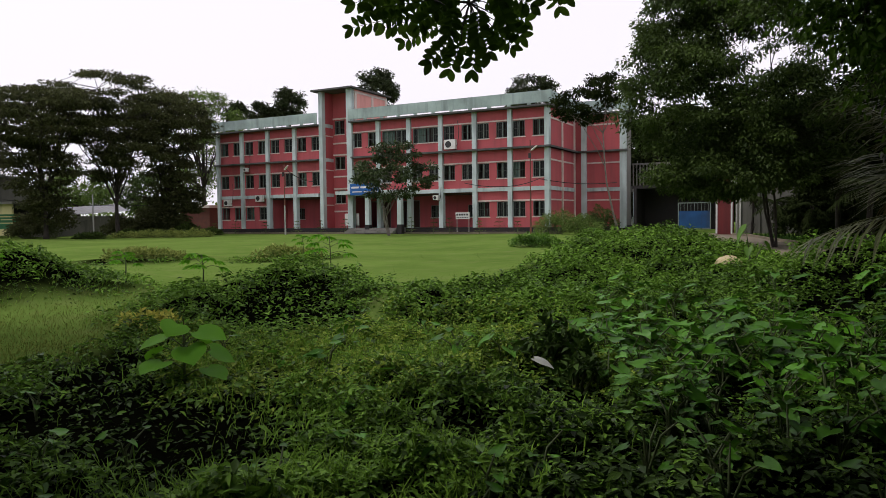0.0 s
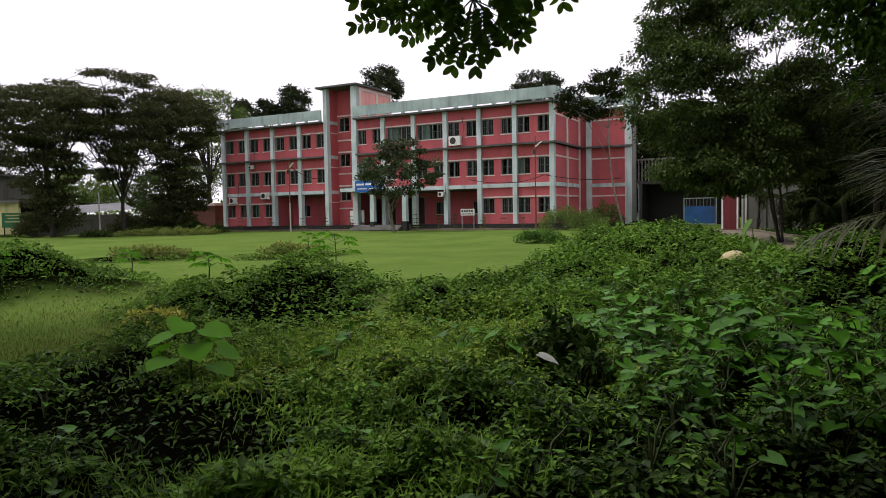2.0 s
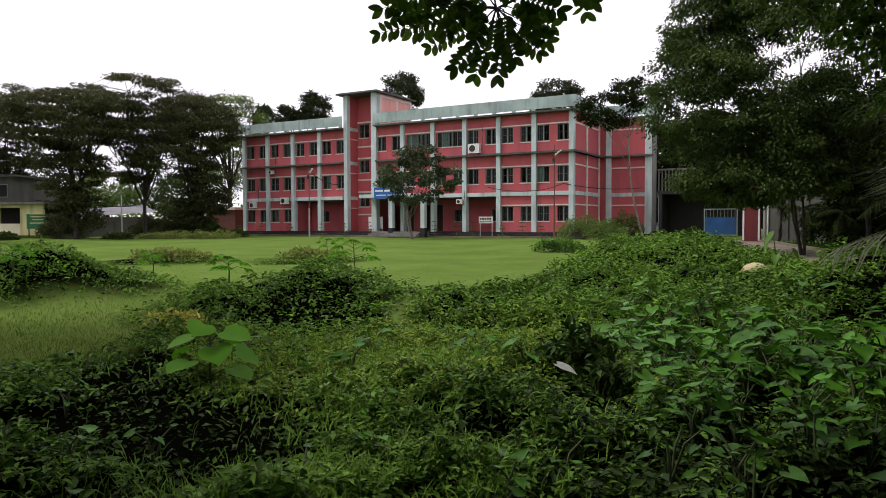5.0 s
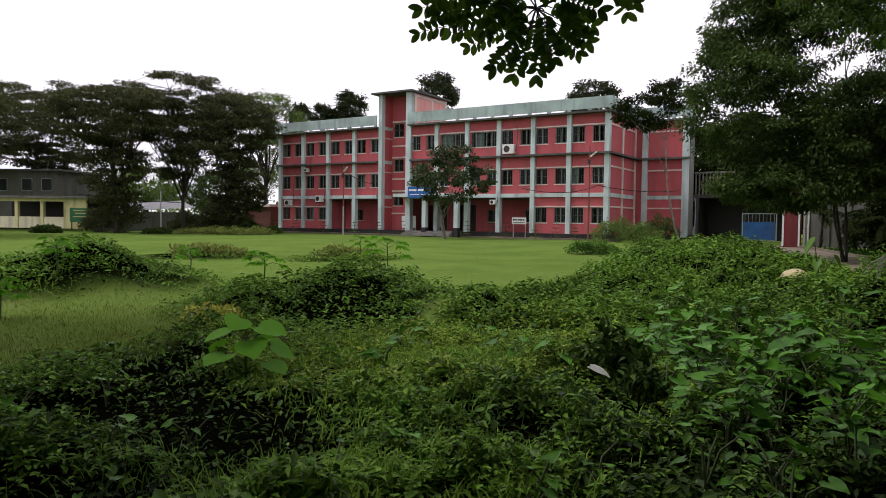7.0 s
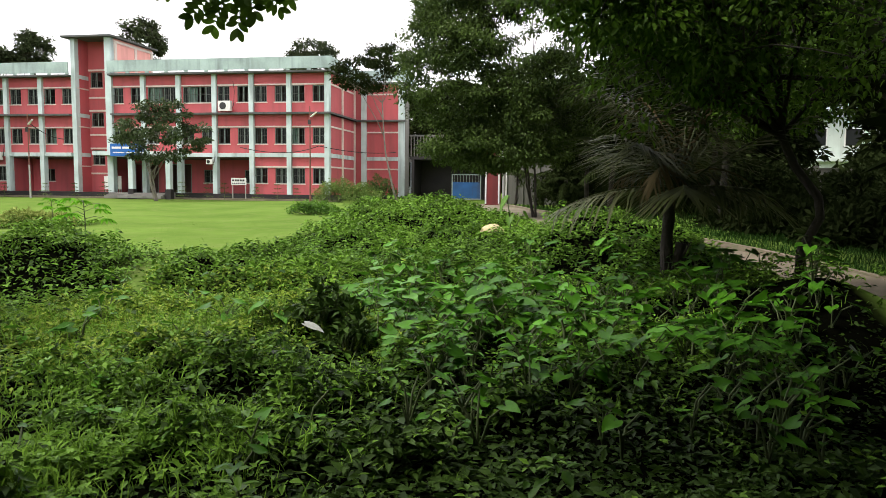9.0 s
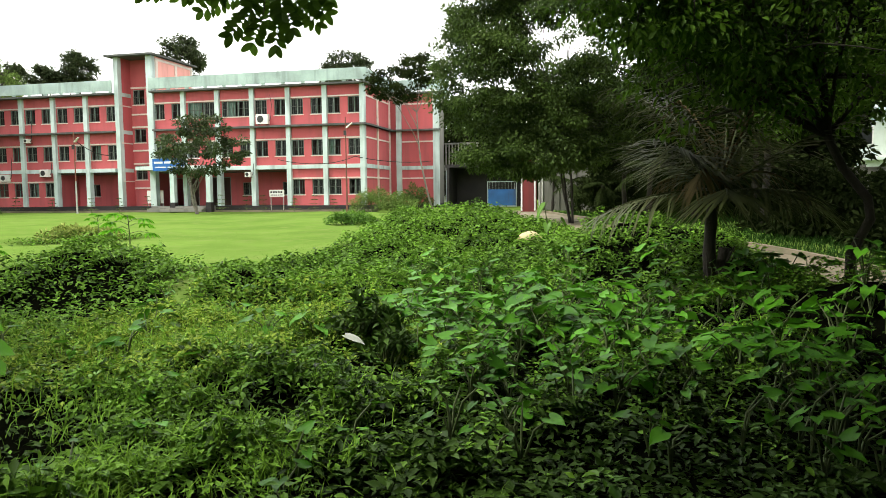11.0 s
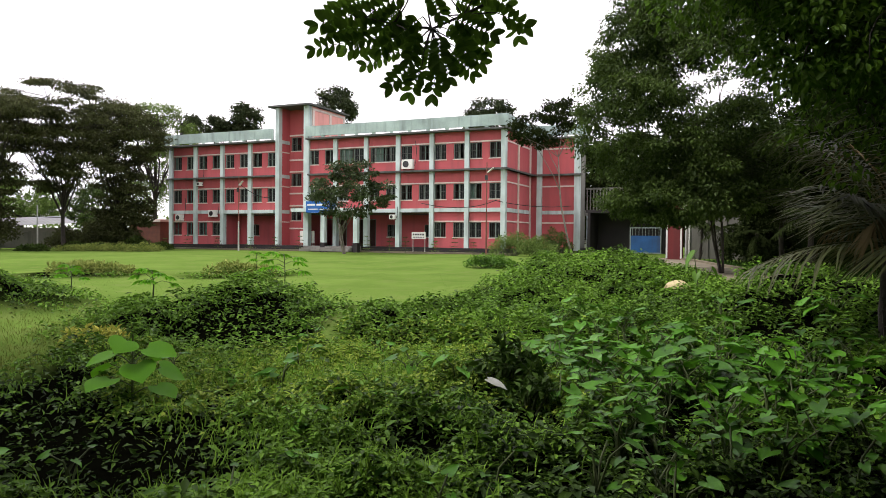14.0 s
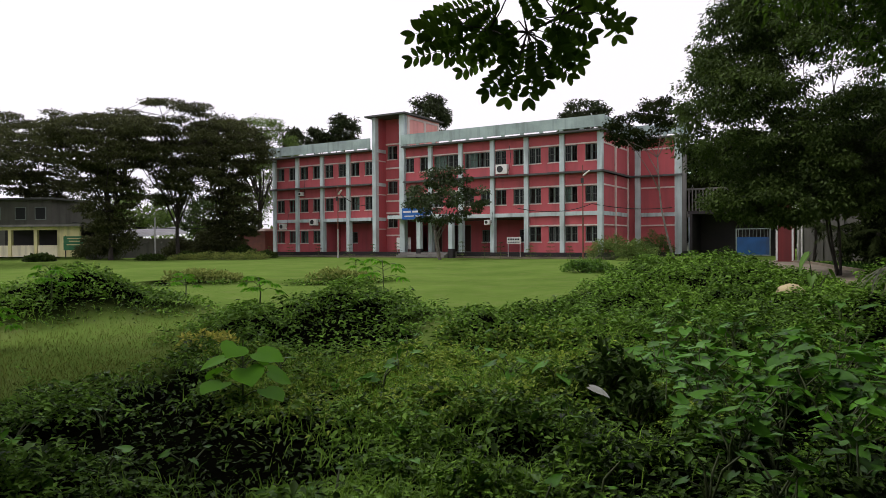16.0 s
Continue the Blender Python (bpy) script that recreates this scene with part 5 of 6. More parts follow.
# ---- beyond the lawn on the far side ----
def lawn_side():
    # brick hut against the building end
    x, y = -59.6, 55.5
    h = tagged(empty("brick_hut", x, y, 0.4), "small brown brick hut with a pale flat roof", "hut")
    part("wall", Shape().box(-2.2, 2.2, 0, 3.0, 0, 2.45), MAT["brick"], h)
    part("roof", Shape().box(-2.4, 2.4, -0.25, 3.2, 2.45, 2.72), MAT["cream"], h)
    # long low boundary wall
    wall_run("boundary_wall", "low stained boundary wall behind the lawn", polar(50.5, 76), polar(58.5, 74), 0.4, 1.55, 0.2, "plaster", 8)
    wall_run("boundary_wall", "low stained boundary wall behind the lawn", polar(46.9, 84), polar(50.4, 78), 0.4, 1.5, 0.2, "brick", 4)
    # shed roof seen over the wall
    a, c = Vector((*polar(56.4, 80), 0)), Vector((*polar(51.6, 82), 0))
    s = tagged(empty("tin_shed", a.x, a.y, 0.4), "low shed with a sloping pale tin roof", "shed")
    d = c - a
    k = 36
    v, f = [], []
    for i in range(k + 1):
        p = d * i / k
        q = Vector((-d.y, d.x, 0)).normalized()
        z = 0.03 * (i % 2) + 0.5 * i / k
        v += [(p.x, p.y, 1.75 + z), (p.x + q.x * 4, p.y + q.y * 4, 2.5 + z)]
        if i:
            f.append((2 * i - 2, 2 * i, 2 * i + 1, 2 * i - 1))
    roof = Shape().add(v, f)
    ob = part("roof", roof, MAT["tin"], s)
    ob.modifiers.new("thickness", "SOLIDIFY").thickness = 0.03
    q = Vector((-d.y, d.x, 0)).normalized()
    part("wall", Shape().add([(p.x + q.x * 0.5, p.y + q.y * 0.5, z) for z in (0, 1.7) for p in (d * 0.02, d * 0.98)] + [(p.x + q.x * 0.7, p.y + q.y * 0.7, z) for z in (0, 1.7) for p in (d * 0.02, d * 0.98)],
                             [(0, 1, 3, 2), (5, 4, 6, 7), (0, 2, 6, 4), (1, 5, 7, 3), (2, 3, 7, 6), (0, 4, 5, 1)]), MAT["plaster"], s)
    # pale yellow gate building with dark openings and a railing wall
    x, y = polar(61.0, 74)
    h = tagged(empty("yellow_house", x, y, 0.4), "pale yellow low house with dark open veranda", "house")
    h.rotation_euler = (0, 0, radians(24))
    part("wall", Shape().box(0.9, 3.1, 0, 0.25, 0, 2.75), MAT["yellow"], h)
    # back wall blackened for the shade inside the veranda
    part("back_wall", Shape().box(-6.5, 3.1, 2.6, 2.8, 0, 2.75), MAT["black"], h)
    part("ceiling", Shape().box(-6.5, 3.1, 0.3, 2.6, 2.65, 2.74), MAT["slab"], h)
    for u in (-6.3, -3.9, -1.3):
        part("pillar", Shape().box(u - 0.16, u + 0.16, 0, 0.3, 0, 2.45), MAT["yellow"], h)
    part("roof", Shape().box(-6.9, 3.5, -0.5, 3.2, 2.75, 2.95), MAT["plaster"], h)
    part("beam", Shape().box(-6.5, 0.9, 0.02, 0.27, 2.45, 2.75), MAT["yellow"], h)
    for u0, u1 in ((-6.1, -4.1), (-3.7, -1.5), (-1.1, 0.9)):
        part("railing_wall", Shape().box(u0, u1, 0.05, 0.2, 0, 1.05), MAT["cream_wall"], h)
    s = tagged(empty("green_signboard", *polar(59.3, 71), 0.5), "green painted notice board on two posts", "signboard")
    s.rotation_euler = (0, 0, radians(50))
    part("board", Shape().box(-0.95, 0.95, -0.03, 0.03, 0.5, 1.75), MAT["green"], s)
    for u in (-0.8, 0.8):
        part("post", Shape().box(u - 0.04, u + 0.04, 0.035, 0.11, -0.2, 1.8), MAT["bark"], s)
    for i, (w, z) in enumerate(((1.3, 1.5), (1.0, 1.25), (1.4, 0.95))):
        part("writing_bar", Shape().box(-w / 2, w / 2, -0.045, -0.032, z, z + 0.09), MAT["yellow"], s)
    # two-storey grey house behind it, tree shade put into its dark plaster
    x, y = polar(63.5, 84)
    h = tagged(empty("grey_house", x, y, 0.4), "grey two-storey house half hidden by trees", "house")
    h.rotation_euler = (0, 0, radians(24))
    part("wall", Shape().box(-6, 5, 0, 7, 0, 5.6), MAT["dim_plaster"], h)
    part("roof", Shape().box(-6.5, 5.5, -0.6, 7.4, 5.6, 5.8), MAT["slab"], h)
    for u in (-4, -1.2, 1.6, 3.8):
        w = part("window", Shape().box(u - 0.6, u + 0.6, -0.06, -0.003, 3.6, 4.9), MAT["steel"], h)
        part("pane", Shape().box(u - 0.52, u + 0.52, -0.08, -0.062, 3.68, 4.82), MAT["glass"], w)
    # thin pole
    x, y = polar(54.0, 66)
    p = tagged(empty("utility_pole", x, y, ground_at(x, y)), "thin pale utility pole on the lawn edge", "pole")
    part("shaft", Shape().tube([(0, 0, -0.2), (0, 0, 3.6)], [0.07, 0.05], 8), MAT["galv"], p)


lawn_side()


# ---- things on and before the building ----
def air_conditioner(x, z, big=1.0):
    t = tagged(empty("air_conditioner", x, FRONT - 0.02, z), "white outdoor air-conditioner unit bracketed to the pink wall", "air conditioner", "outdoor units on the facade")
    w, h, d = 0.95 * big, 0.72 * big, 0.36
    part("casing", Shape().box(-w / 2, w / 2, -d, -0.0, 0, h), MAT["white"], t)
    ring = [(cos(k * pi / 8) * h * 0.36 - w * 0.12, -d - 0.012, h / 2 + sin(k * pi / 8) * h * 0.36) for k in range(16)]
    back = [(p[0], -d - 0.002, p[2]) for p in ring]
    part("fan_grille", Shape().add(ring + back, [tuple(range(16))] + [(i, (i + 1) % 16, 16 + (i + 1) % 16, 16 + i) for i in range(16)]), MAT["grill_dark"], t)
    for u in (-w * 0.35, w * 0.35):
        part("bracket", Shape().box(u - 0.02, u + 0.02, -d, 0.2, -0.06, -0.002), MAT["rust"], t)
    part("pipe", Shape().tube([(w * 0.5, -0.1, h * 0.3), (w * 0.62, -0.05, h * 0.6), (w * 0.66, 0.05, h + 0.8), (w * 0.5, 0.15, h + 1.6)], 0.025, 6), MAT["grill_dark"], t)


for x, z, big in ((-52.75, 2.92, 0.85), (-48.5, 3.28, 0.9), (-27.35, 7.25, 1.1), (-50.2, 6.3, 0.5), (-28.75, 3.0, 0.55)):
    air_conditioner(x, z, big)


def street_lamp(az, r, height, mat, low, label):
    x, y = polar(az, r)
    t = tagged(empty("street_lamp", x, y, ground_at(x, y)), label, "street lamp")
    part("pole", Shape().tube([(0, 0, -0.2), (0, 0, low)], [0.075, 0.065], 8), MAT["galv" if mat == "galv" else mat], t)
    part("upper_pole", Shape().tube([(0, 0, low), (0, 0, height)], [0.045, 0.04], 8), MAT["rust"], t)
    part("arm", Shape().tube([(0, 0, height - 0.75), (0.25, -0.1, height - 0.6), (0.5, -0.2, height - 0.42)], 0.022, 6), MAT["rust"], t)
    head = part("lamp_head", Shape().add([(-0.02, -0.09, -0.03), (0.62, -0.07, -0.02), (0.62, 0.07, -0.02), (-0.02, 0.09, -0.03), (-0.02, -0.06, 0.05), (0.6, -0.05, 0.03), (0.6, 0.05, 0.03), (-0.02, 0.06, 0.05)],
                                         [(3, 2, 1, 0), (4, 5, 6, 7), (0, 1, 5, 4), (1, 2, 6, 5), (2, 3, 7, 6), (3, 0, 4, 7)]), MAT["white"], t, "white lamp head", at=(0.12, -0.05, height - 0.78))
    head.rotation_euler = (0, radians(-32), radians(-20))
    part("junction_box", Shape().box(-0.1, 0.1, -0.16, -0.07, height - 1.35, height - 1.0), MAT["grill_dark"], t)


street_lamp(40.3, 62, 6.3, "galv", 2.5, "thin street lamp with a white head and pale lower pole")
street_lamp(20.7, 54, 7.1, "rust", 3.2, "rusty thin street lamp with a tilted white head")


def boards():
    # blue sign over the entrance; its lettering is too small to read
    t = tagged(empty("entrance_sign", -35.75, 51.8, 3.3), "blue sign board with rows of white lettering over the porch", "sign")
    part("board", Shape().box(-0.75, 2.3, 0, 0.06, 0.25, 1.25), MAT["blue"], t)
    for a, c, z, h in ((-0.6, 0.2, 0.85, 0.16), (0.35, 1.2, 0.85, 0.16), (1.35, 1.9, 0.85, 0.16), (-0.5, 0.5, 0.5, 0.09), (0.65, 2.2, 0.5, 0.09)):
        part("writing_bar", Shape().box(a, c, -0.012, -0.002, z, z + h), MAT["white"], t)
    for u in (-0.6, 0.9, 2.2):
        part("strut", Shape().tube([(u, 0.08, 1.0), (u, 0.16, 0.36)], 0.02, 6), MAT["rust"], t)
        part("leg", Shape().box(u - 0.03, u + 0.03, 0.062, 0.098, 0.3, 1.2), MAT["rust"], t)
    # white boards at the stair tower, on both sides of its column
    t = tagged(empty("notice_board", -37.9, 54.25, 0.62), "white notice board standing behind a column", "notice board")
    for u0, u1 in ((-0.98, -0.32), (0.32, 0.62)):
        part("panel", Shape().box(u0, u1, 0, 0.05, 0.25, 1.35), MAT["white"], t)
    for u in (-0.9, -0.4, 0.4, 0.55):
        part("post", Shape().box(u - 0.03, u + 0.03, 0.052, 0.1, 0.0, 1.35), MAT["galv"], t)
    # low sign on posts before the veranda
    t = tagged(empty("name_board", -26.0, 52.9, 0.30), "white low signboard with a dark line of writing on posts", "signboard")
    part("panel", Shape().box(-0.64, 0.64, 0, 0.05, 1.05, 1.6), MAT["white"], t)
    for i in range(5):
        part("writing_bar", Shape().box(-0.55 + i * 0.22, -0.39 + i * 0.22, -0.012, -0.002, 1.34, 1.49), MAT["grill_dark"], t)
    for i in range(7):
        part("writing_bar", Shape().box(-0.55 + i * 0.16, -0.45 + i * 0.16, -0.012, -0.002, 1.14, 1.22), MAT["grill_dark"], t)
    for u in (-0.55, 0.55):
        part("post", Shape().box(u - 0.025, u + 0.025, 0.052, 0.1, -0.2, 1.62), MAT["galv"], t)


boards()


def cables():
    def cable(a, c, sag, label):
        a, c = Vector(a), Vector(c)
        pts = [a.lerp(c, i / 16) - Vector((0, 0, sag * 4 * (i / 16) * (1 - i / 16))) for i in range(17)]
        o = pts[0]
        tagged(part("cable", Shape().tube([p - o for p in pts], 0.03, 5), MAT["cable"], at=tuple(o)), label, "cable")
    cable((-26.0, 53.3, 4.35), (-22.4, 53.3, 3.95), 0.12, "black sagging cable along the facade")
    cable((-22.4, 53.3, 3.95), (-19.3, 53.0, 4.45), 0.15, "black sagging cable along the facade")
    cable((-19.3, 53.0, 4.45), (-15.0, 60.4, 4.3), 0.25, "black sagging cable along the facade")
    cable((*polar(59.5, 68), 3.4), (-54.9, 53.5, 3.5), 0.5, "thin cable sagging from the trees to the building")
    cable((*polar(40.3, 62), 5.9), (-41.6, 53.3, 5.0), 0.3, "thin cable from the lamp to the building")


cables()


def shrub(name, label, x, y, r, h, clumps, leaf, mat, seed, category="shrub", group="", flat=0.7, template=LEAF_PLAIN, per=60):
    """A low bush: many thin stems from the ground, each ending in leaves."""
    rnd, nr = random.Random(seed), np.random.default_rng(seed)
    t = tagged(empty(name, x, y, ground_at(x, y)), label, category, group)
    wood = Shape()
    pts = []
    for _ in range(clumps):
        a, u = rnd.uniform(0, 2 * pi), rnd.random() ** 0.6
        z = h * (1 - 0.65 * u * u) * rnd.uniform(0.45, 1.0)
        p = Vector((cos(a) * r * u, sin(a) * r * u, z))
        pts.append(p)
        wood.tube(bent((p.x * 0.25, p.y * 0.25, -0.05), p, 3, 0.08, rnd), [0.014, 0.011, 0.008, 0.004], 4)
    tagged(part("stem", wood, MAT["stem"], t), kind="stuff")
    c = np.repeat(np.array([tuple(p) for p in pts]), per, 0)
    n = len(c)
    d = unit(nr.normal(size=(n, 3))) * nr.random((n, 1)) ** 0.5
    place = c + d * r * 0.26 * np.array((1, 1, flat))
    size = leaf * nr.uniform(0.6, 1.3, n)
    part("foliage", scatter("foliage", template, place, d + nr.normal(0, 0.4, (n, 3)), nr.normal(0, 0.5, (n, 3)) + np.array((0, 0, 1.0)), size, size * 0.5, MAT[mat]), None, t)
    return t


def shrubs():
    for i, (az, r, w, h) in enumerate(((49.2, 72, 2.2, 3.4), (50.6, 73, 2.0, 2.2), (52.3, 71, 1.6, 1.8), (56.6, 67, 1.8, 3.8), (58.0, 69, 1.6, 2.2), (47.6, 70, 1.1, 1.0), (45.9, 66, 0.9, 0.45), (50.0, 64, 1.0, 0.35), (51.7, 66, 0.8, 0.5), (54.3, 63, 1.0, 0.3), (61.5, 66, 1.0, 0.45))):
        shrub("shrub", "dark bush growing before the low boundary wall", *polar(az, r), w, h, 60, 0.24, "leaf_rain" if h > 1 else "leaf_mid", 260 + i, group="bushes before the boundary wall", per=60)
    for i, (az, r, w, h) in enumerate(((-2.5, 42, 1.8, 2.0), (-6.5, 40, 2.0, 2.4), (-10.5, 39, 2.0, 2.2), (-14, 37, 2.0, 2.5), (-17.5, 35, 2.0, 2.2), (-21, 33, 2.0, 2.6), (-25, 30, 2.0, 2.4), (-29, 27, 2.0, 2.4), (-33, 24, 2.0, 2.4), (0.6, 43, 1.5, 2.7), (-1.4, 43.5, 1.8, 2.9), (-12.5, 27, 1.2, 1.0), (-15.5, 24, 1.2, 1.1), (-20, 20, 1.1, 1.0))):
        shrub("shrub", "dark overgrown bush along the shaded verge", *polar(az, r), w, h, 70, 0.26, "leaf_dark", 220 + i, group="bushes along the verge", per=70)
    shrub("shrub", "bushy light green shrub at the building corner", *polar(18.6, 50), 1.5, 1.7, 50, 0.14, "leaf_light", 201)
    shrub("shrub", "bushy light green shrub at the building corner", *polar(16.6, 49), 1.3, 1.3, 40, 0.14, "leaf_light", 202)
    shrub("shrub", "round dark shrub against the wing wall", *polar(15.1, 53), 1.1, 2.2, 34, 0.16, "leaf_mid", 203)
    shrub("shrub", "low spreading green bush on the lawn edge", *polar(20.7, 32), 0.95, 0.62, 40, 0.11, "weed_b", 204)
    shrub("shrub", "low spreading green bush on the lawn edge", *polar(19.6, 33), 0.7, 0.45, 26, 0.11, "weed_b", 205)
    for i, (az, r, w, h) in enumerate(((51.6, 28.2, 1.0, 0.24), (50.3, 28.7, 0.9, 0.2), (49.0, 28.0, 0.6, 0.15), (40.8, 26.2, 0.9, 0.32), (39.6, 26.6, 0.8, 0.28), (38.6, 26.0, 0.5, 0.22), (50.2, 62, 1.5, 0.5), (48.6, 61, 1.6, 0.45), (47.0, 60, 1.4, 0.5), (51.8, 63, 1.3, 0.35))):
        shrub("cut_brush", "heap of wilting light green cuttings on the lawn", *polar(az, r), w, h, 34, 0.14, "cut_leaf", 290 + i, "brush heap", "brush heaps on the lawn", per=45)
    shrub("yellowing_weed", "clump of yellowing long-leaved weed", *polar(50.4, 10.4), 0.42, 0.3, 22, 0.085, "yellow_leaf", 297, "weed", per=22)
    shrub("yellowing_weed", "clump of yellowing long-leaved weed", *polar(49.0, 9.8), 0.3, 0.22, 14, 0.08, "yellow_leaf", 298, "weed", per=22)
    # young plants set along the foot of the building
    rnd = random.Random(77)
    for i, x in enumerate((-52.6, -50.2, -46.5, -42.4, -39.9, -37.0, -30.4, -28.2, -26.6, -24.0, -22.3, -20.6)):
        y = 52.0 - rnd.random() * 0.7
        t = tagged(empty("young_plant", x, y, ground_at(x, y)), "small tiered young ornamental plant in the border", "plant", "young plants along the facade")
        h = rnd.uniform(0.9, 1.5)
        part("stem", Shape().tube([(0, 0, -0.1), (0.02, 0, h)], [0.025, 0.01], 6), MAT["stem"], t)
        nr = np.random.default_rng(300 + i)
        n = 170
        lv = nr.integers(1, 5, n)
        a = nr.uniform(0, 2 * pi, n)
        u = nr.random(n) * (0.62 - 0.11 * lv)
        place = np.stack([np.cos(a) * u, np.sin(a) * u, h * lv / 4.3 + nr.normal(0, 0.02, n)], 1)
        ahead = np.stack([np.cos(a), np.sin(a), nr.normal(0.1, 0.2, n)], 1)
        part("foliage", scatter("foliage", LEAF_PLAIN, place, ahead, nr.normal(0, 0.4, (n, 3)) + np.array((0, 0, 1.0)), nr.uniform(0.08, 0.16, n), 0.05, MAT["leaf_mid" if i % 3 else "leaf_light"]), None, t)


shrubs()


# ---- weeds and grass ----
LEAF_MID = (np.array([(0, 0, 0), (0.42, 0.28, 0.08), (0.4, 0.6, 0.06), (0, 1, -0.14), (-0.4, 0.6, 0.06), (-0.42, 0.28, 0.08)]), np.array([(0, 1, 2), (0, 2, 3), (0, 3, 4), (0, 4, 5)]))


def screen_even(n, near, far, az0, az1, nr):
    """Places spread so that near and far ground is covered alike as seen from the path."""
    r = near * (far / near) ** nr.random(n)
    a = np.radians(nr.uniform(az0, az1, n))
    return -r * np.sin(a), r * np.cos(a), r


PITS = (
    (48.2, 4.7, 0.8), (50.5, 5.2, 0.8), (57.9, 5.8, 0.7), (60.2, 4.1, 0.8), (45.4, 4.6, 0.55), (41.7, 10.3, 0.9), (38.5, 9.7, 0.7), (18.3, 5.6, 0.5), (20.0, 8.2, 0.5), (24.3, 10.6, 0.55),
    (0.0, 9.2, 0.65), (-4.1, 8.3, 0.7), (7.7, 4.9, 0.45), (4.2, 6.3, 0.4), (14.6, 4.0, 0.5), (-10.7, 5.3, 0.6), (-13.9, 5.1, 0.8), (26.2, 4.8, 0.35), (21.5, 3.2, 0.5), (1.0, 3.8, 0.6), (-8.3, 3.9, 0.9),
    (-3.0, 3.0, 0.9), (9.0, 2.9, 0.6), (-20.0, 5.0, 1.3), (-25.0, 5.5, 1.4), (-20.0, 7.4, 1.0), (40.0, 6.5, 0.4), (28.5, 8.9, 0.5), (57.5, 14.0, 0.9), (33.0, 3.4, 0.4), (36.0, 2.8, 0.5),
)


def low_growth(x, y):
    """Near 1 in the band of low, light growth across the middle of the weeds."""
    az, r = np.degrees(np.arctan2(-x, y)), np.hypot(x, y)
    mid = 7.7 + 0.5 * smooth_noise(x, y, 0.8, 31.0)
    return np.exp(-(((r - mid) / 1.7) ** 4)) * np.clip((az - 9) / 5, 0, 1) * np.clip((51 - az) / 4, 0, 1)


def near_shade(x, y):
    """Near 1 close by on the right, where shade is put in as fewer, darker leaves."""
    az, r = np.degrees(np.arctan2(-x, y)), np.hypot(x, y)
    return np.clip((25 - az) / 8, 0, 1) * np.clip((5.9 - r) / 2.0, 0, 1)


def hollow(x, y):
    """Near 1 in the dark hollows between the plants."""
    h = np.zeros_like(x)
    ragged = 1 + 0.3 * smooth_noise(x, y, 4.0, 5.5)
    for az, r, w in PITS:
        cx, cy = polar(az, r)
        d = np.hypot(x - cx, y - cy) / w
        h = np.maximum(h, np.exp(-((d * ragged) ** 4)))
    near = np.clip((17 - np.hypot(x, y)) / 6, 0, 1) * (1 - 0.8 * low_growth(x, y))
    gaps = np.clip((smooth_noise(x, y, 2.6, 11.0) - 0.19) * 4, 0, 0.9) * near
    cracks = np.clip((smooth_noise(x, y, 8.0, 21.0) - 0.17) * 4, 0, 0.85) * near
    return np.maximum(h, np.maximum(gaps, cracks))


def weed_height(x, y):
    bumps = np.clip(smooth_noise(x, y, 1.9, 4.0), -0.7, 1)
    lumps = np.clip(smooth_noise(x, y, 6.0, 9.0), -0.8, 1)
    return np.clip(0.2 + 0.17 * bumps + 0.2 * lumps + 0.11 * smooth_noise(x, y, 15.0, 3.0), 0.02, 0.7) * (1 - 0.85 * hollow(x, y)) * (1 - 0.5 * low_growth(x, y))


def creeper(name, label, n, far, size, narrow, mat, seed, level, grow, template=LEAF_PLAIN, tilt=0.36, near=1.9, keep=None, az0=-34, az1=70):
    nr = np.random.default_rng(seed)
    x, y, r = screen_even(n, near, far, az0, az1, nr)
    w = weeds_np(x, y)
    ok = nr.random(n) < w
    if keep is not None:
        ok &= nr.random(n) < keep(x, y)
    x, y, r, w = x[ok], y[ok], r[ok], w[ok]
    m = len(x)
    z = ground_np(x, y) + weed_height(x, y) * (0.35 + 0.65 * w) * (1 - (1 - nr.random(m) ** 0.5) * (1 - level))
    a = nr.uniform(0, 2 * pi, m)
    ahead = np.stack([np.cos(a), np.sin(a), nr.normal(-0.2, 0.4, m)], 1)
    up = nr.normal(0, tilt, (m, 3)) + np.array((0, 0, 1.0))
    length = size * nr.uniform(0.5, 1.6, m) * (1 + grow * r)
    tagged(new(name, scatter(name, template, np.stack([x, y, z], 1), ahead, up, length, length * narrow, MAT[mat])), label, "weeds", kind="stuff")


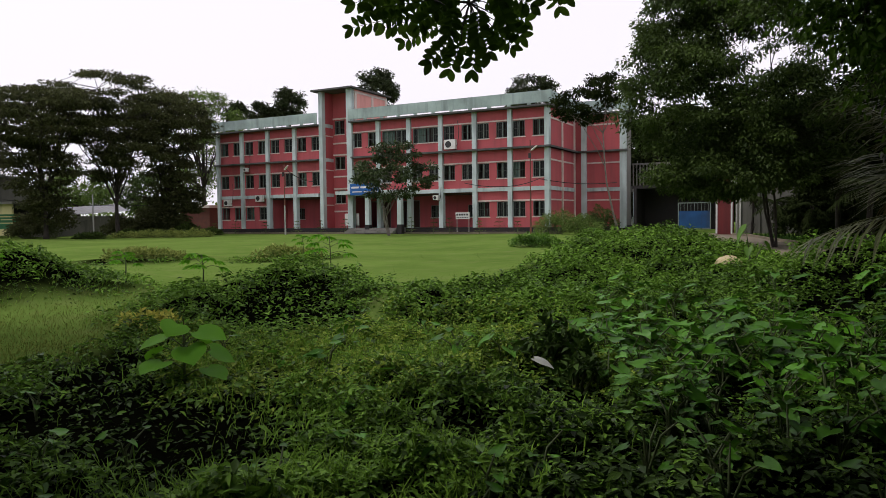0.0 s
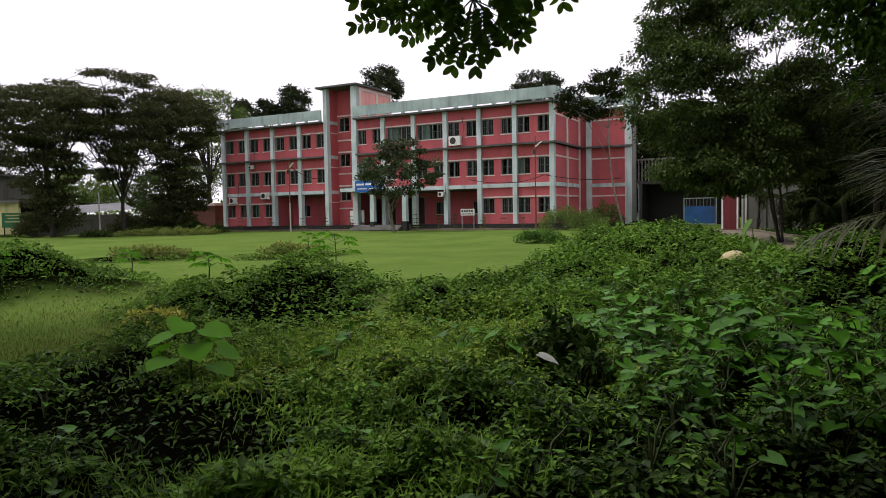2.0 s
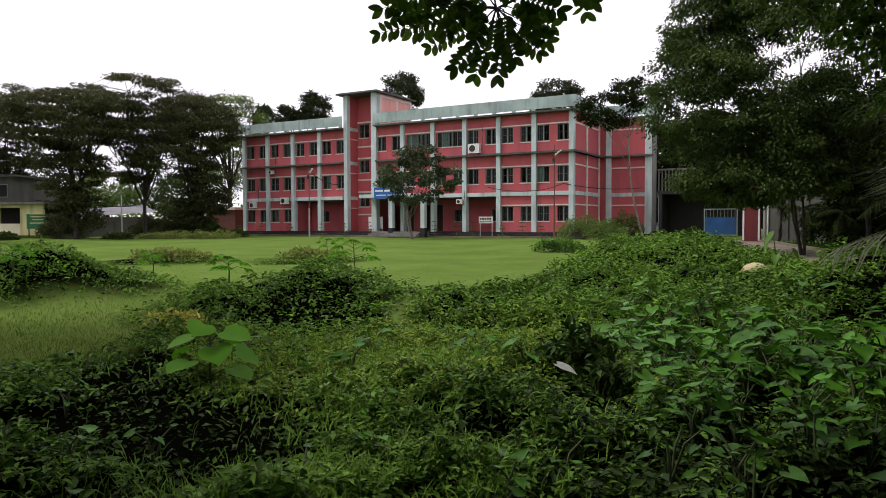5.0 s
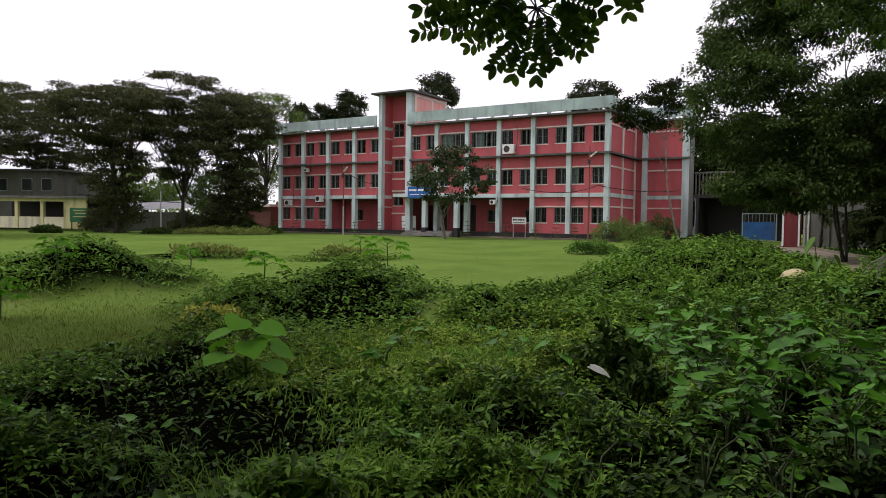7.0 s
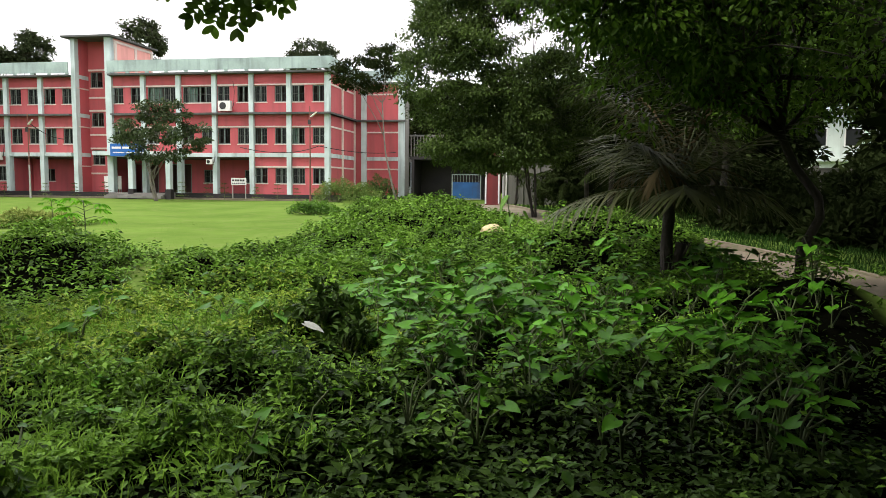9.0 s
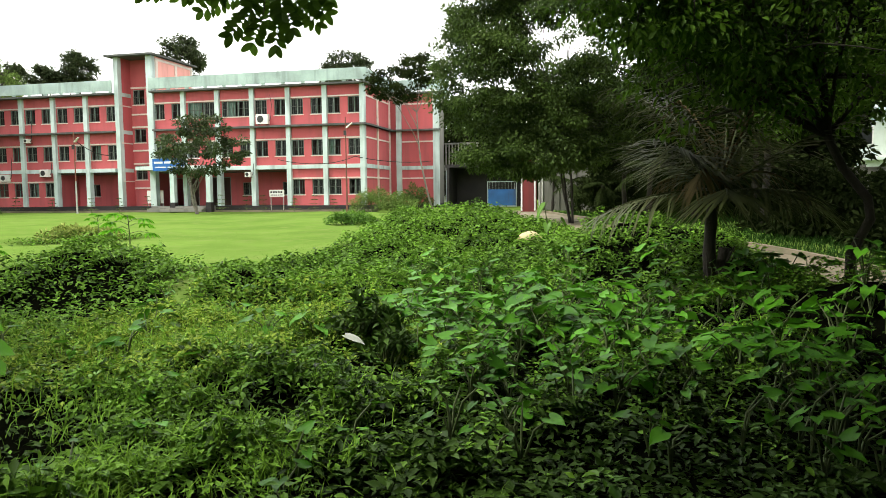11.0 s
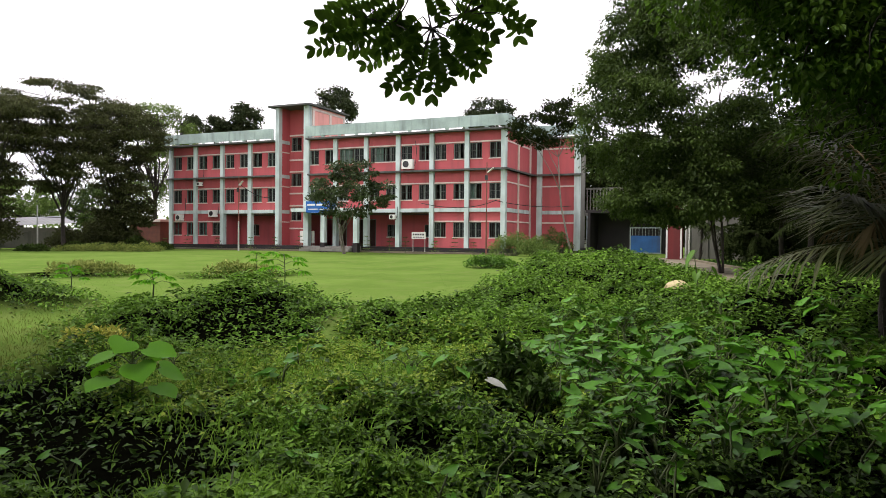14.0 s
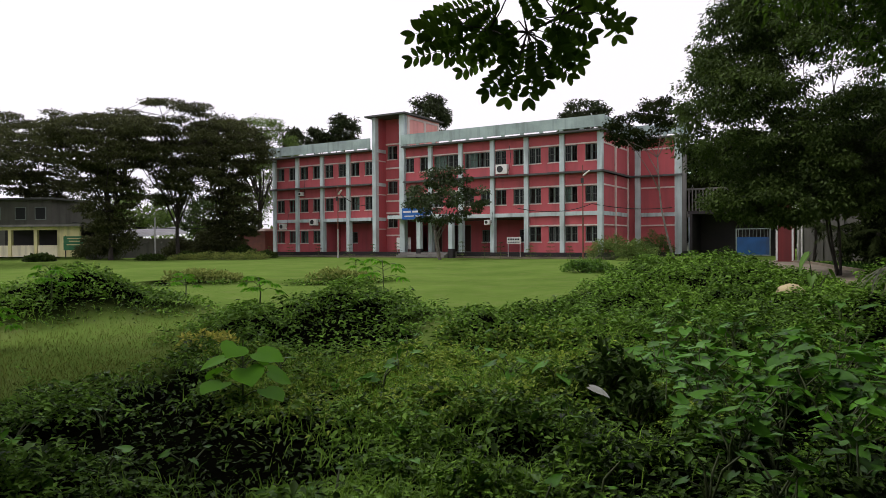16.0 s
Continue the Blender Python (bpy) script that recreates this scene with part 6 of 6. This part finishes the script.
def herbs(name, label, n, far, leaf, per, tall, mat, seed, weight, near=2.2, grow=0.02, narrow=0.55, template=LEAF_MID, stem=True, spread=0.5, az0=-34, az1=70):
    """Upright weeds: each a stem with leaves in tiers round it."""
    nr = np.random.default_rng(seed)
    x, y, r = screen_even(n, near, far, az0, az1, nr)
    ok = nr.random(n) < weeds_np(x, y) * np.clip(weight(x, y), 0, 1) * (1 - 0.97 * hollow(x, y))
    x, y, r = x[ok], y[ok], r[ok]
    m = len(x)
    base = ground_np(x, y) + weed_height(x, y) * 0.45
    h = tall * nr.uniform(0.5, 1.25, m)
    tilt = nr.normal(0, 0.12, (m, 2))
    k = np.repeat(np.arange(m), per)
    u = np.tile(np.linspace(0.25, 1.0, per), m) + nr.normal(0, 0.04, m * per)
    a = np.tile(np.arange(per) * 2.4, m) + np.repeat(nr.uniform(0, 6, m), per) + nr.normal(0, 0.25, m * per)
    reach = leaf * spread * (1.3 - u)
    place = np.stack([x[k] + tilt[k, 0] * u + np.cos(a) * reach, y[k] + tilt[k, 1] * u + np.sin(a) * reach, base[k] + h[k] * u], 1)
    ahead = np.stack([np.cos(a), np.sin(a), nr.normal(0.0, 0.25, m * per) - 0.45 * (1 - u) + 0.25 * u], 1)
    up = np.stack([-np.cos(a) * 0.2, -np.sin(a) * 0.2, np.ones(m * per)], 1) + nr.normal(0, 0.2, (m * per, 3))
    length = leaf * nr.uniform(0.7, 1.25, m * per) * (1.25 - 0.5 * u) * (1 + grow * r[k])
    me = scatter(name, template, place, ahead, up, length, length * narrow, MAT[mat])
    ob = tagged(new(name, me), label, "weeds", kind="stuff")
    return ob


def taro_leaf_mesh(seed):
    """An arrow-shaped leaf, 1 m long, with a wavy rim and a sunken midrib."""
    nr = np.random.default_rng(seed)
    v, f = [(0.0, 0.0, 0.0), (0.0, 0.3, -0.03), (0.0, 0.62, -0.06)], []
    rim = ((0.0, 0.0), (0.12, -0.2), (0.24, -0.3), (0.37, -0.2), (0.42, 0.02), (0.39, 0.24), (0.29, 0.5), (0.15, 0.76), (0.0, 1.0))
    for side in (1, -1):
        k = len(v)
        v += [(side * x, y, 0.07 * sin(pi * min(1, abs(x) * 2)) - 0.2 * max(0, y - 0.3) ** 2 + nr.normal(0, 0.02)) for x, y in rim[1:]]
        ring = [0] + list(range(k, k + 8))
        for n in range(8):
            hub = 0 if n < 3 else 1 if n < 5 else 2
            tri = (hub, ring[n], ring[n + 1]) if hub != ring[n] else None
            if tri:
                f.append(tri if side > 0 else tri[::-1])
        f += [(0, ring[3], 1)[::side], (1, ring[5], 2)[::side]]
    return bulk("leaf", np.array(v), np.array(f), MAT["taro_single"], True)


TARO_MESH = [taro_leaf_mesh(500 + i) for i in range(4)]
TARO_STALK = Shape().tube([(0, 0, 0), (0.0, 0.1, 0.62), (0, 0.0, 1.0)], [0.02, 0.016, 0.011], 5, cap=False).data("stalk", MAT["stem"], True)


def taro_plants(label, n, seed, az0, az1, near, far, leaf, tall, ok):
    """Single taro plants: each leaf and each stalk is a part."""
    rnd = random.Random(seed)
    kept = 0
    for _ in range(n * 12):
        if kept >= n:
            break
        az, r = rnd.uniform(az0, az1), near * (far / near) ** rnd.random()
        x, y = polar(az, r)
        ax, ay = np.array([x]), np.array([y])
        if rnd.random() > float(weeds_np(ax, ay)[0]) * (1 - 0.7 * float(hollow(ax, ay)[0])) * ok(az, r):
            continue
        kept += 1
        t = tagged(empty("taro_plant", x, y, ground_at(x, y)), label, "plant", "taro plants in the weeds")
        turn = rnd.uniform(0, 6.3)
        for i in range(rnd.choice((3, 4, 4, 5))):
            a = turn + i * 2.0 + rnd.uniform(-0.5, 0.5)
            h = tall * rnd.uniform(0.45, 1.25)
            out = h * rnd.uniform(0.2, 0.75)
            top = Vector((cos(a) * out, sin(a) * out, h))
            st = part("stalk", TARO_STALK, None, t)
            st.matrix_basis = top.to_track_quat("Z", "Y").to_matrix().to_4x4() @ Matrix.Diagonal((0.45, 0.45, top.length, 1))
            size = leaf * rnd.uniform(0.5, 1.4) * min(1.0, 0.55 + 0.11 * (r - 3))
            lf = part("leaf", TARO_MESH[rnd.randrange(4)], None, t)
            lf.matrix_basis = Matrix.Translation(top) @ Euler((rnd.gauss(-0.12, 0.24), rnd.gauss(0, 0.26), a - pi / 2)).to_matrix().to_4x4() @ Matrix.Scale(size, 4)


def blades(name, label, n, near, far, az0, az1, height, mat, seed, weight, grow=0.0, width=0.05, lift=(0.3, 1.6)):
    nr = np.random.default_rng(seed)
    x, y, r = screen_even(n, near, far, az0, az1, nr)
    ok = nr.random(n) < weight(x, y, r) * (1 - 0.97 * hollow(x, y) * weeds_np(x, y))
    x, y, r = x[ok], y[ok], r[ok]
    m = len(x)
    a = nr.uniform(0, 2 * pi, m)
    ahead = np.stack([np.cos(a), np.sin(a), nr.uniform(*lift, m)], 1)
    up = np.stack([-np.cos(a), -np.sin(a), np.full(m, 0.3)], 1)
    length = height * nr.uniform(0.5, 1.3, m) * (1 + grow * r)
    z = ground_np(x, y) - 0.01 + weed_height(x, y) * 0.75 * weeds_np(x, y)
    tagged(new(name, scatter(name, BLADE, np.stack([x, y, z], 1), ahead, up, length, length * width * (1 + 0.02 * r), MAT[mat])), label, "grass", kind="stuff")


def build_weeds():
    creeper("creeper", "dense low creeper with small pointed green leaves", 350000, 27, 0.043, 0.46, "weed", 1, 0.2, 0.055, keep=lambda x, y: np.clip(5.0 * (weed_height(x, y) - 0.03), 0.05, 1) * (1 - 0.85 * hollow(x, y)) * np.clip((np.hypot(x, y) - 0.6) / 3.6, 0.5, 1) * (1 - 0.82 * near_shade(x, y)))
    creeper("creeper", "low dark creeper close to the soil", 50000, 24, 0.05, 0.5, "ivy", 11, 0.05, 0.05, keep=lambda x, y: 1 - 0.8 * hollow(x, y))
    creeper("ground_ivy", "low leaves in the hollows, coloured dark for shade", 24000, 15, 0.036, 0.5, "ivy", 15, 0.0, 0.05, keep=lambda x, y: hollow(x, y), tilt=0.8)
    creeper("creeper", "fine creeper covering the earth heaps", 130000, 27, 0.05, 0.5, "weed", 12, 0.3, 0.04, near=9.0, keep=lambda x, y: 1 - 0.5 * hollow(x, y))
    creeper("ground_ivy", "near leaves coloured dark for the shade under the branches", 42000, 6.2, 0.06, 0.5, "ivy", 18, 0.3, 0.03, near=1.9, az0=-30, az1=27, keep=lambda x, y: near_shade(x, y) * (1 - 0.8 * hollow(x, y)))
    creeper("creeper", "low yellowish-green creeper in the open middle of the weeds", 85000, 10.5, 0.036, 0.45, "weed_light", 16, 0.5, 0.05, near=5.2, az0=8, az1=52, keep=lambda x, y: low_growth(x, y) * (1 - 0.9 * hollow(x, y)))
    creeper("creeper", "creeper growing all round the viewpoint", 90000, 15, 0.05, 0.6, "weed", 13, 0.2, 0.05, near=0.7, az0=70, az1=326)
    creeper("creeper", "creeper close round the viewpoint", 9000, 1.95, 0.045, 0.6, "weed", 14, 0.2, 0.0, near=0.5)
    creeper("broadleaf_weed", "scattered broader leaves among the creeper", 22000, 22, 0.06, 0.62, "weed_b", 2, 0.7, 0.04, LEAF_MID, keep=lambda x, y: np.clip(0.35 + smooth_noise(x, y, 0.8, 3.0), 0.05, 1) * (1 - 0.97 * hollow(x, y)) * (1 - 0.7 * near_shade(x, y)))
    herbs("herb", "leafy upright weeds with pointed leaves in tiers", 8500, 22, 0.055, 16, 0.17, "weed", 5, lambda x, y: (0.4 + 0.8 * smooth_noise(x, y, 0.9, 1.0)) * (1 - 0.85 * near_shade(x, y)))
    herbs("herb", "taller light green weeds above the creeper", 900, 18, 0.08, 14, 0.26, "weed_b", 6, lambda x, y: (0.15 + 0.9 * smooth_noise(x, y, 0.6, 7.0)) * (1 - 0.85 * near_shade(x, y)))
    taro_plants("taro plant with drooping arrow-shaped green leaves among weeds", 165, 6, -20, 16, 6.9, 12.4, 0.165, 0.36, lambda az, r: min(1.0, 0.12 + (12.4 - r) / 4))
    taro_plants("taro plant with drooping arrow-shaped green leaves among weeds", 150, 7, -21, 17, 3.6, 7.2, 0.15, 0.3, lambda az, r: min(1.0, 0.08 + 0.4 * (r - 3.6)) * min(1.0, (18 - az) / 6))
    taro_plants("taro plant with drooping arrow-shaped green leaves among weeds", 34, 8, 17, 64, 3.0, 10, 0.12, 0.24, lambda az, r: 1.0)
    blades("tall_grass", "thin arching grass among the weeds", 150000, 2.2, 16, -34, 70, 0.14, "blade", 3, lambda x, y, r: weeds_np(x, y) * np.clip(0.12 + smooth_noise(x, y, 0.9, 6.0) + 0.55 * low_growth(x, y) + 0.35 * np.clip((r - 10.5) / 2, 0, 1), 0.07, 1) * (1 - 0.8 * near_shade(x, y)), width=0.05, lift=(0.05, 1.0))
    # dark blades stand for shade that does not fall on the verge
    blades("verge_grass", "rank verge grass across the driveway, coloured dark for its shade", 70000, 8, 45, -34, 8, 0.1, "verge_blade", 19, lambda x, y, r: 1.0 * (x > road_x(y) + 1.5), grow=0.03, width=0.09)
    blades("rough_grass", "longer olive grass at the edge of the lawn", 36000, 6.5, 17, 46, 70, 0.075, "olive_blade", 9, lambda x, y, r: (1 - weeds_np(x, y)) * np.clip((16.5 - r) / 3, 0, 1), width=0.07, lift=(0.1, 1.0))
    blades("lawn_grass", "short green lawn grass", 60000, 4.5, 28, 5, 72, 0.022, "lawn", 4, lambda x, y, r: (1 - weeds_np(x, y)) * (np.abs(x - road_x(y)) > 1.4), grow=0.02, width=0.2)


build_weeds()


def lone_plants():
    # broad-leaved sapling in the near weeds
    x, y = polar(48.1, 6.3)
    t = tagged(empty("broadleaf_sapling", x, y, ground_at(x, y)), "young plant with large soft light green leaves", "plant")
    rnd = random.Random(401)
    for i in range(11):
        a = i * 2.4
        h = 0.2 + 0.036 * i
        o = 0.27 - 0.017 * i
        top = Vector((cos(a) * o, sin(a) * o, h))
        part("stalk", Shape().tube([(0, 0, h - 0.1), top * 0.5 + Vector((0, 0, h * 0.5 - 0.03)), top], [0.007, 0.005, 0.004], 5), MAT["stem"], t)
        sz = 0.18 + 0.08 * rnd.random()
        me = scatter("leaf", LEAF_BROAD, np.array([tuple(top)]), np.array([(cos(a), sin(a), rnd.uniform(-0.6, 0.05))]), np.array([(rnd.uniform(-0.1, 0.6), rnd.uniform(-0.6, 0.1), 1.0)]), sz, sz * 1.05, MAT["sapling"], True)
        part("leaf", me, None, t)
    part("stem", Shape().tube([(0, 0, -0.05), (0.01, 0, 0.6)], [0.012, 0.006], 6), MAT["stem"], t)
    # papaya-like seedlings with cut leaves
    for j, (az, r, h) in enumerate(((36.9, 15.0, 1.1), (61.0, 14.5, 0.75), (52.0, 17.5, 0.7), (46.6, 12.6, 0.6), (64.5, 12.0, 0.6), (39.0, 24.0, 0.9))):
        x, y = polar(az, r)
        t = tagged(empty("seedling", x, y, ground_at(x, y)), "slender seedling with spreading fingered leaves", "plant")
        rnd = random.Random(410 + j)
        part("stem", Shape().tube([(0, 0, -0.1), (0.02, 0.01, h * 0.6), (0, 0, h)], [0.018, 0.013, 0.008], 6), MAT["stem"], t)
        for i in range(8):
            a = i * 2.4 + rnd.random()
            z = h * (0.72 + 0.28 * i / 7)
            o = (0.42 if j == 0 else 0.3) - 0.02 * i
            tip = Vector((cos(a) * o, sin(a) * o, z + 0.06 - 0.012 * (8 - i)))
            lf = part("leaf_stalk", Shape().tube([(0, 0, z - 0.05), tip * 0.5 + Vector((0, 0, z * 0.5 + 0.02)), tip], [0.007, 0.005, 0.004], 4), MAT["stem"], t)
            n = 7
            b = a + np.linspace(-1.5, 1.5, n)
            me = scatter("leaf", LEAF_MID, np.tile(np.array(tuple(tip)), (n, 1)), np.stack([np.cos(b), np.sin(b), np.full(n, -0.35)], 1), np.tile(np.array((0, 0, 1.0)), (n, 1)), 0.24 if j == 0 else 0.18, 0.085, MAT["sapling"])
            part("leaf", me, None, lf)
    # dark leafy clump with a pale dead leaf beside it, in a hollow of the weeds
    shrub("dark_weed", "upright dark-leaved weed clump in a hollow", *polar(19.0, 6.3), 0.3, 0.5, 22, 0.1, "ivy", 421, "weed", per=20)
    shrub("dark_weed", "upright dark-leaved weed clump in a hollow", *polar(17.2, 5.9), 0.22, 0.36, 14, 0.09, "ivy", 422, "weed", per=20)
    x, y = polar(20.6, 5.55)
    me = scatter("pale_leaf", LEAF_BROAD, np.array([(0.0, 0.0, 0.0)]), np.array([(0.9, -0.25, -0.22)]), np.array([(0.05, -0.35, 1.0)]), 0.19, 0.075, MAT["pale_leaf"], True)
    leaf = new("pale_leaf", me)
    leaf.location = (x, y, 0.4)
    tagged(leaf, "pale grey dead leaf caught on the weeds", "leaf")
    # single tall taro leaf on the ridge, and a pale cast-off sack beside it
    x, y = polar(4.3, 14.6)
    t = tagged(empty("taro_plant", x, y, ground_at(x, y)), "single taro plant with a tall light leaf on the ridge", "plant")
    for i, (a, h, o, sz) in enumerate(((3.6, 0.78, 0.1, 0.38), (0.4, 0.5, 0.25, 0.24), (4.6, 0.42, 0.22, 0.22))):
        top = Vector((cos(a) * o, sin(a) * o, h))
        part("stalk", Shape().tube([(0, 0, -0.05), top * 0.5 + Vector((0, 0, 0.05)), top], [0.014, 0.01, 0.006], 6), MAT["stem"], t)
        me = scatter("leaf", LEAF_HEART, np.array([tuple(top)]), np.array([(cos(a), sin(a), -1.3)]), np.array([(cos(a), sin(a), 0.9)]), sz, sz * 0.75, MAT["weed_b"], True)
        part("leaf", me, None, t)
    x, y = polar(5.84, 14.4)
    z = ground_at(x, y)
    s = Shape()
    n, k = 18, 7
    v = [(0.24 * (1 + 0.12 * sin(i * 2.1)) * cos(2 * pi * i / n) * sin(pi * (j + 0.5) / (2 * k)), 0.16 * (1 + 0.1 * sin(i * 3.3 + 1)) * sin(2 * pi * i / n) * sin(pi * (j + 0.5) / (2 * k)), 0.17 * cos(pi * (j + 0.5) / (2 * k)) * (1 + 0.1 * sin(i * 1.7 + j))) for j in range(k) for i in range(n)]
    s.add(v, [tuple(range(n))] + [(j * n + i, (j + 1) * n + i, (j + 1) * n + (i + 1) % n, j * n + (i + 1) % n) for j in range(k - 1) for i in range(n)])
    tagged(part("sack", s, MAT["stone"], at=(x, y, z + 0.13), smooth=True), "crumpled pale yellow sack lying on the weeds", "sack")


lone_plants()
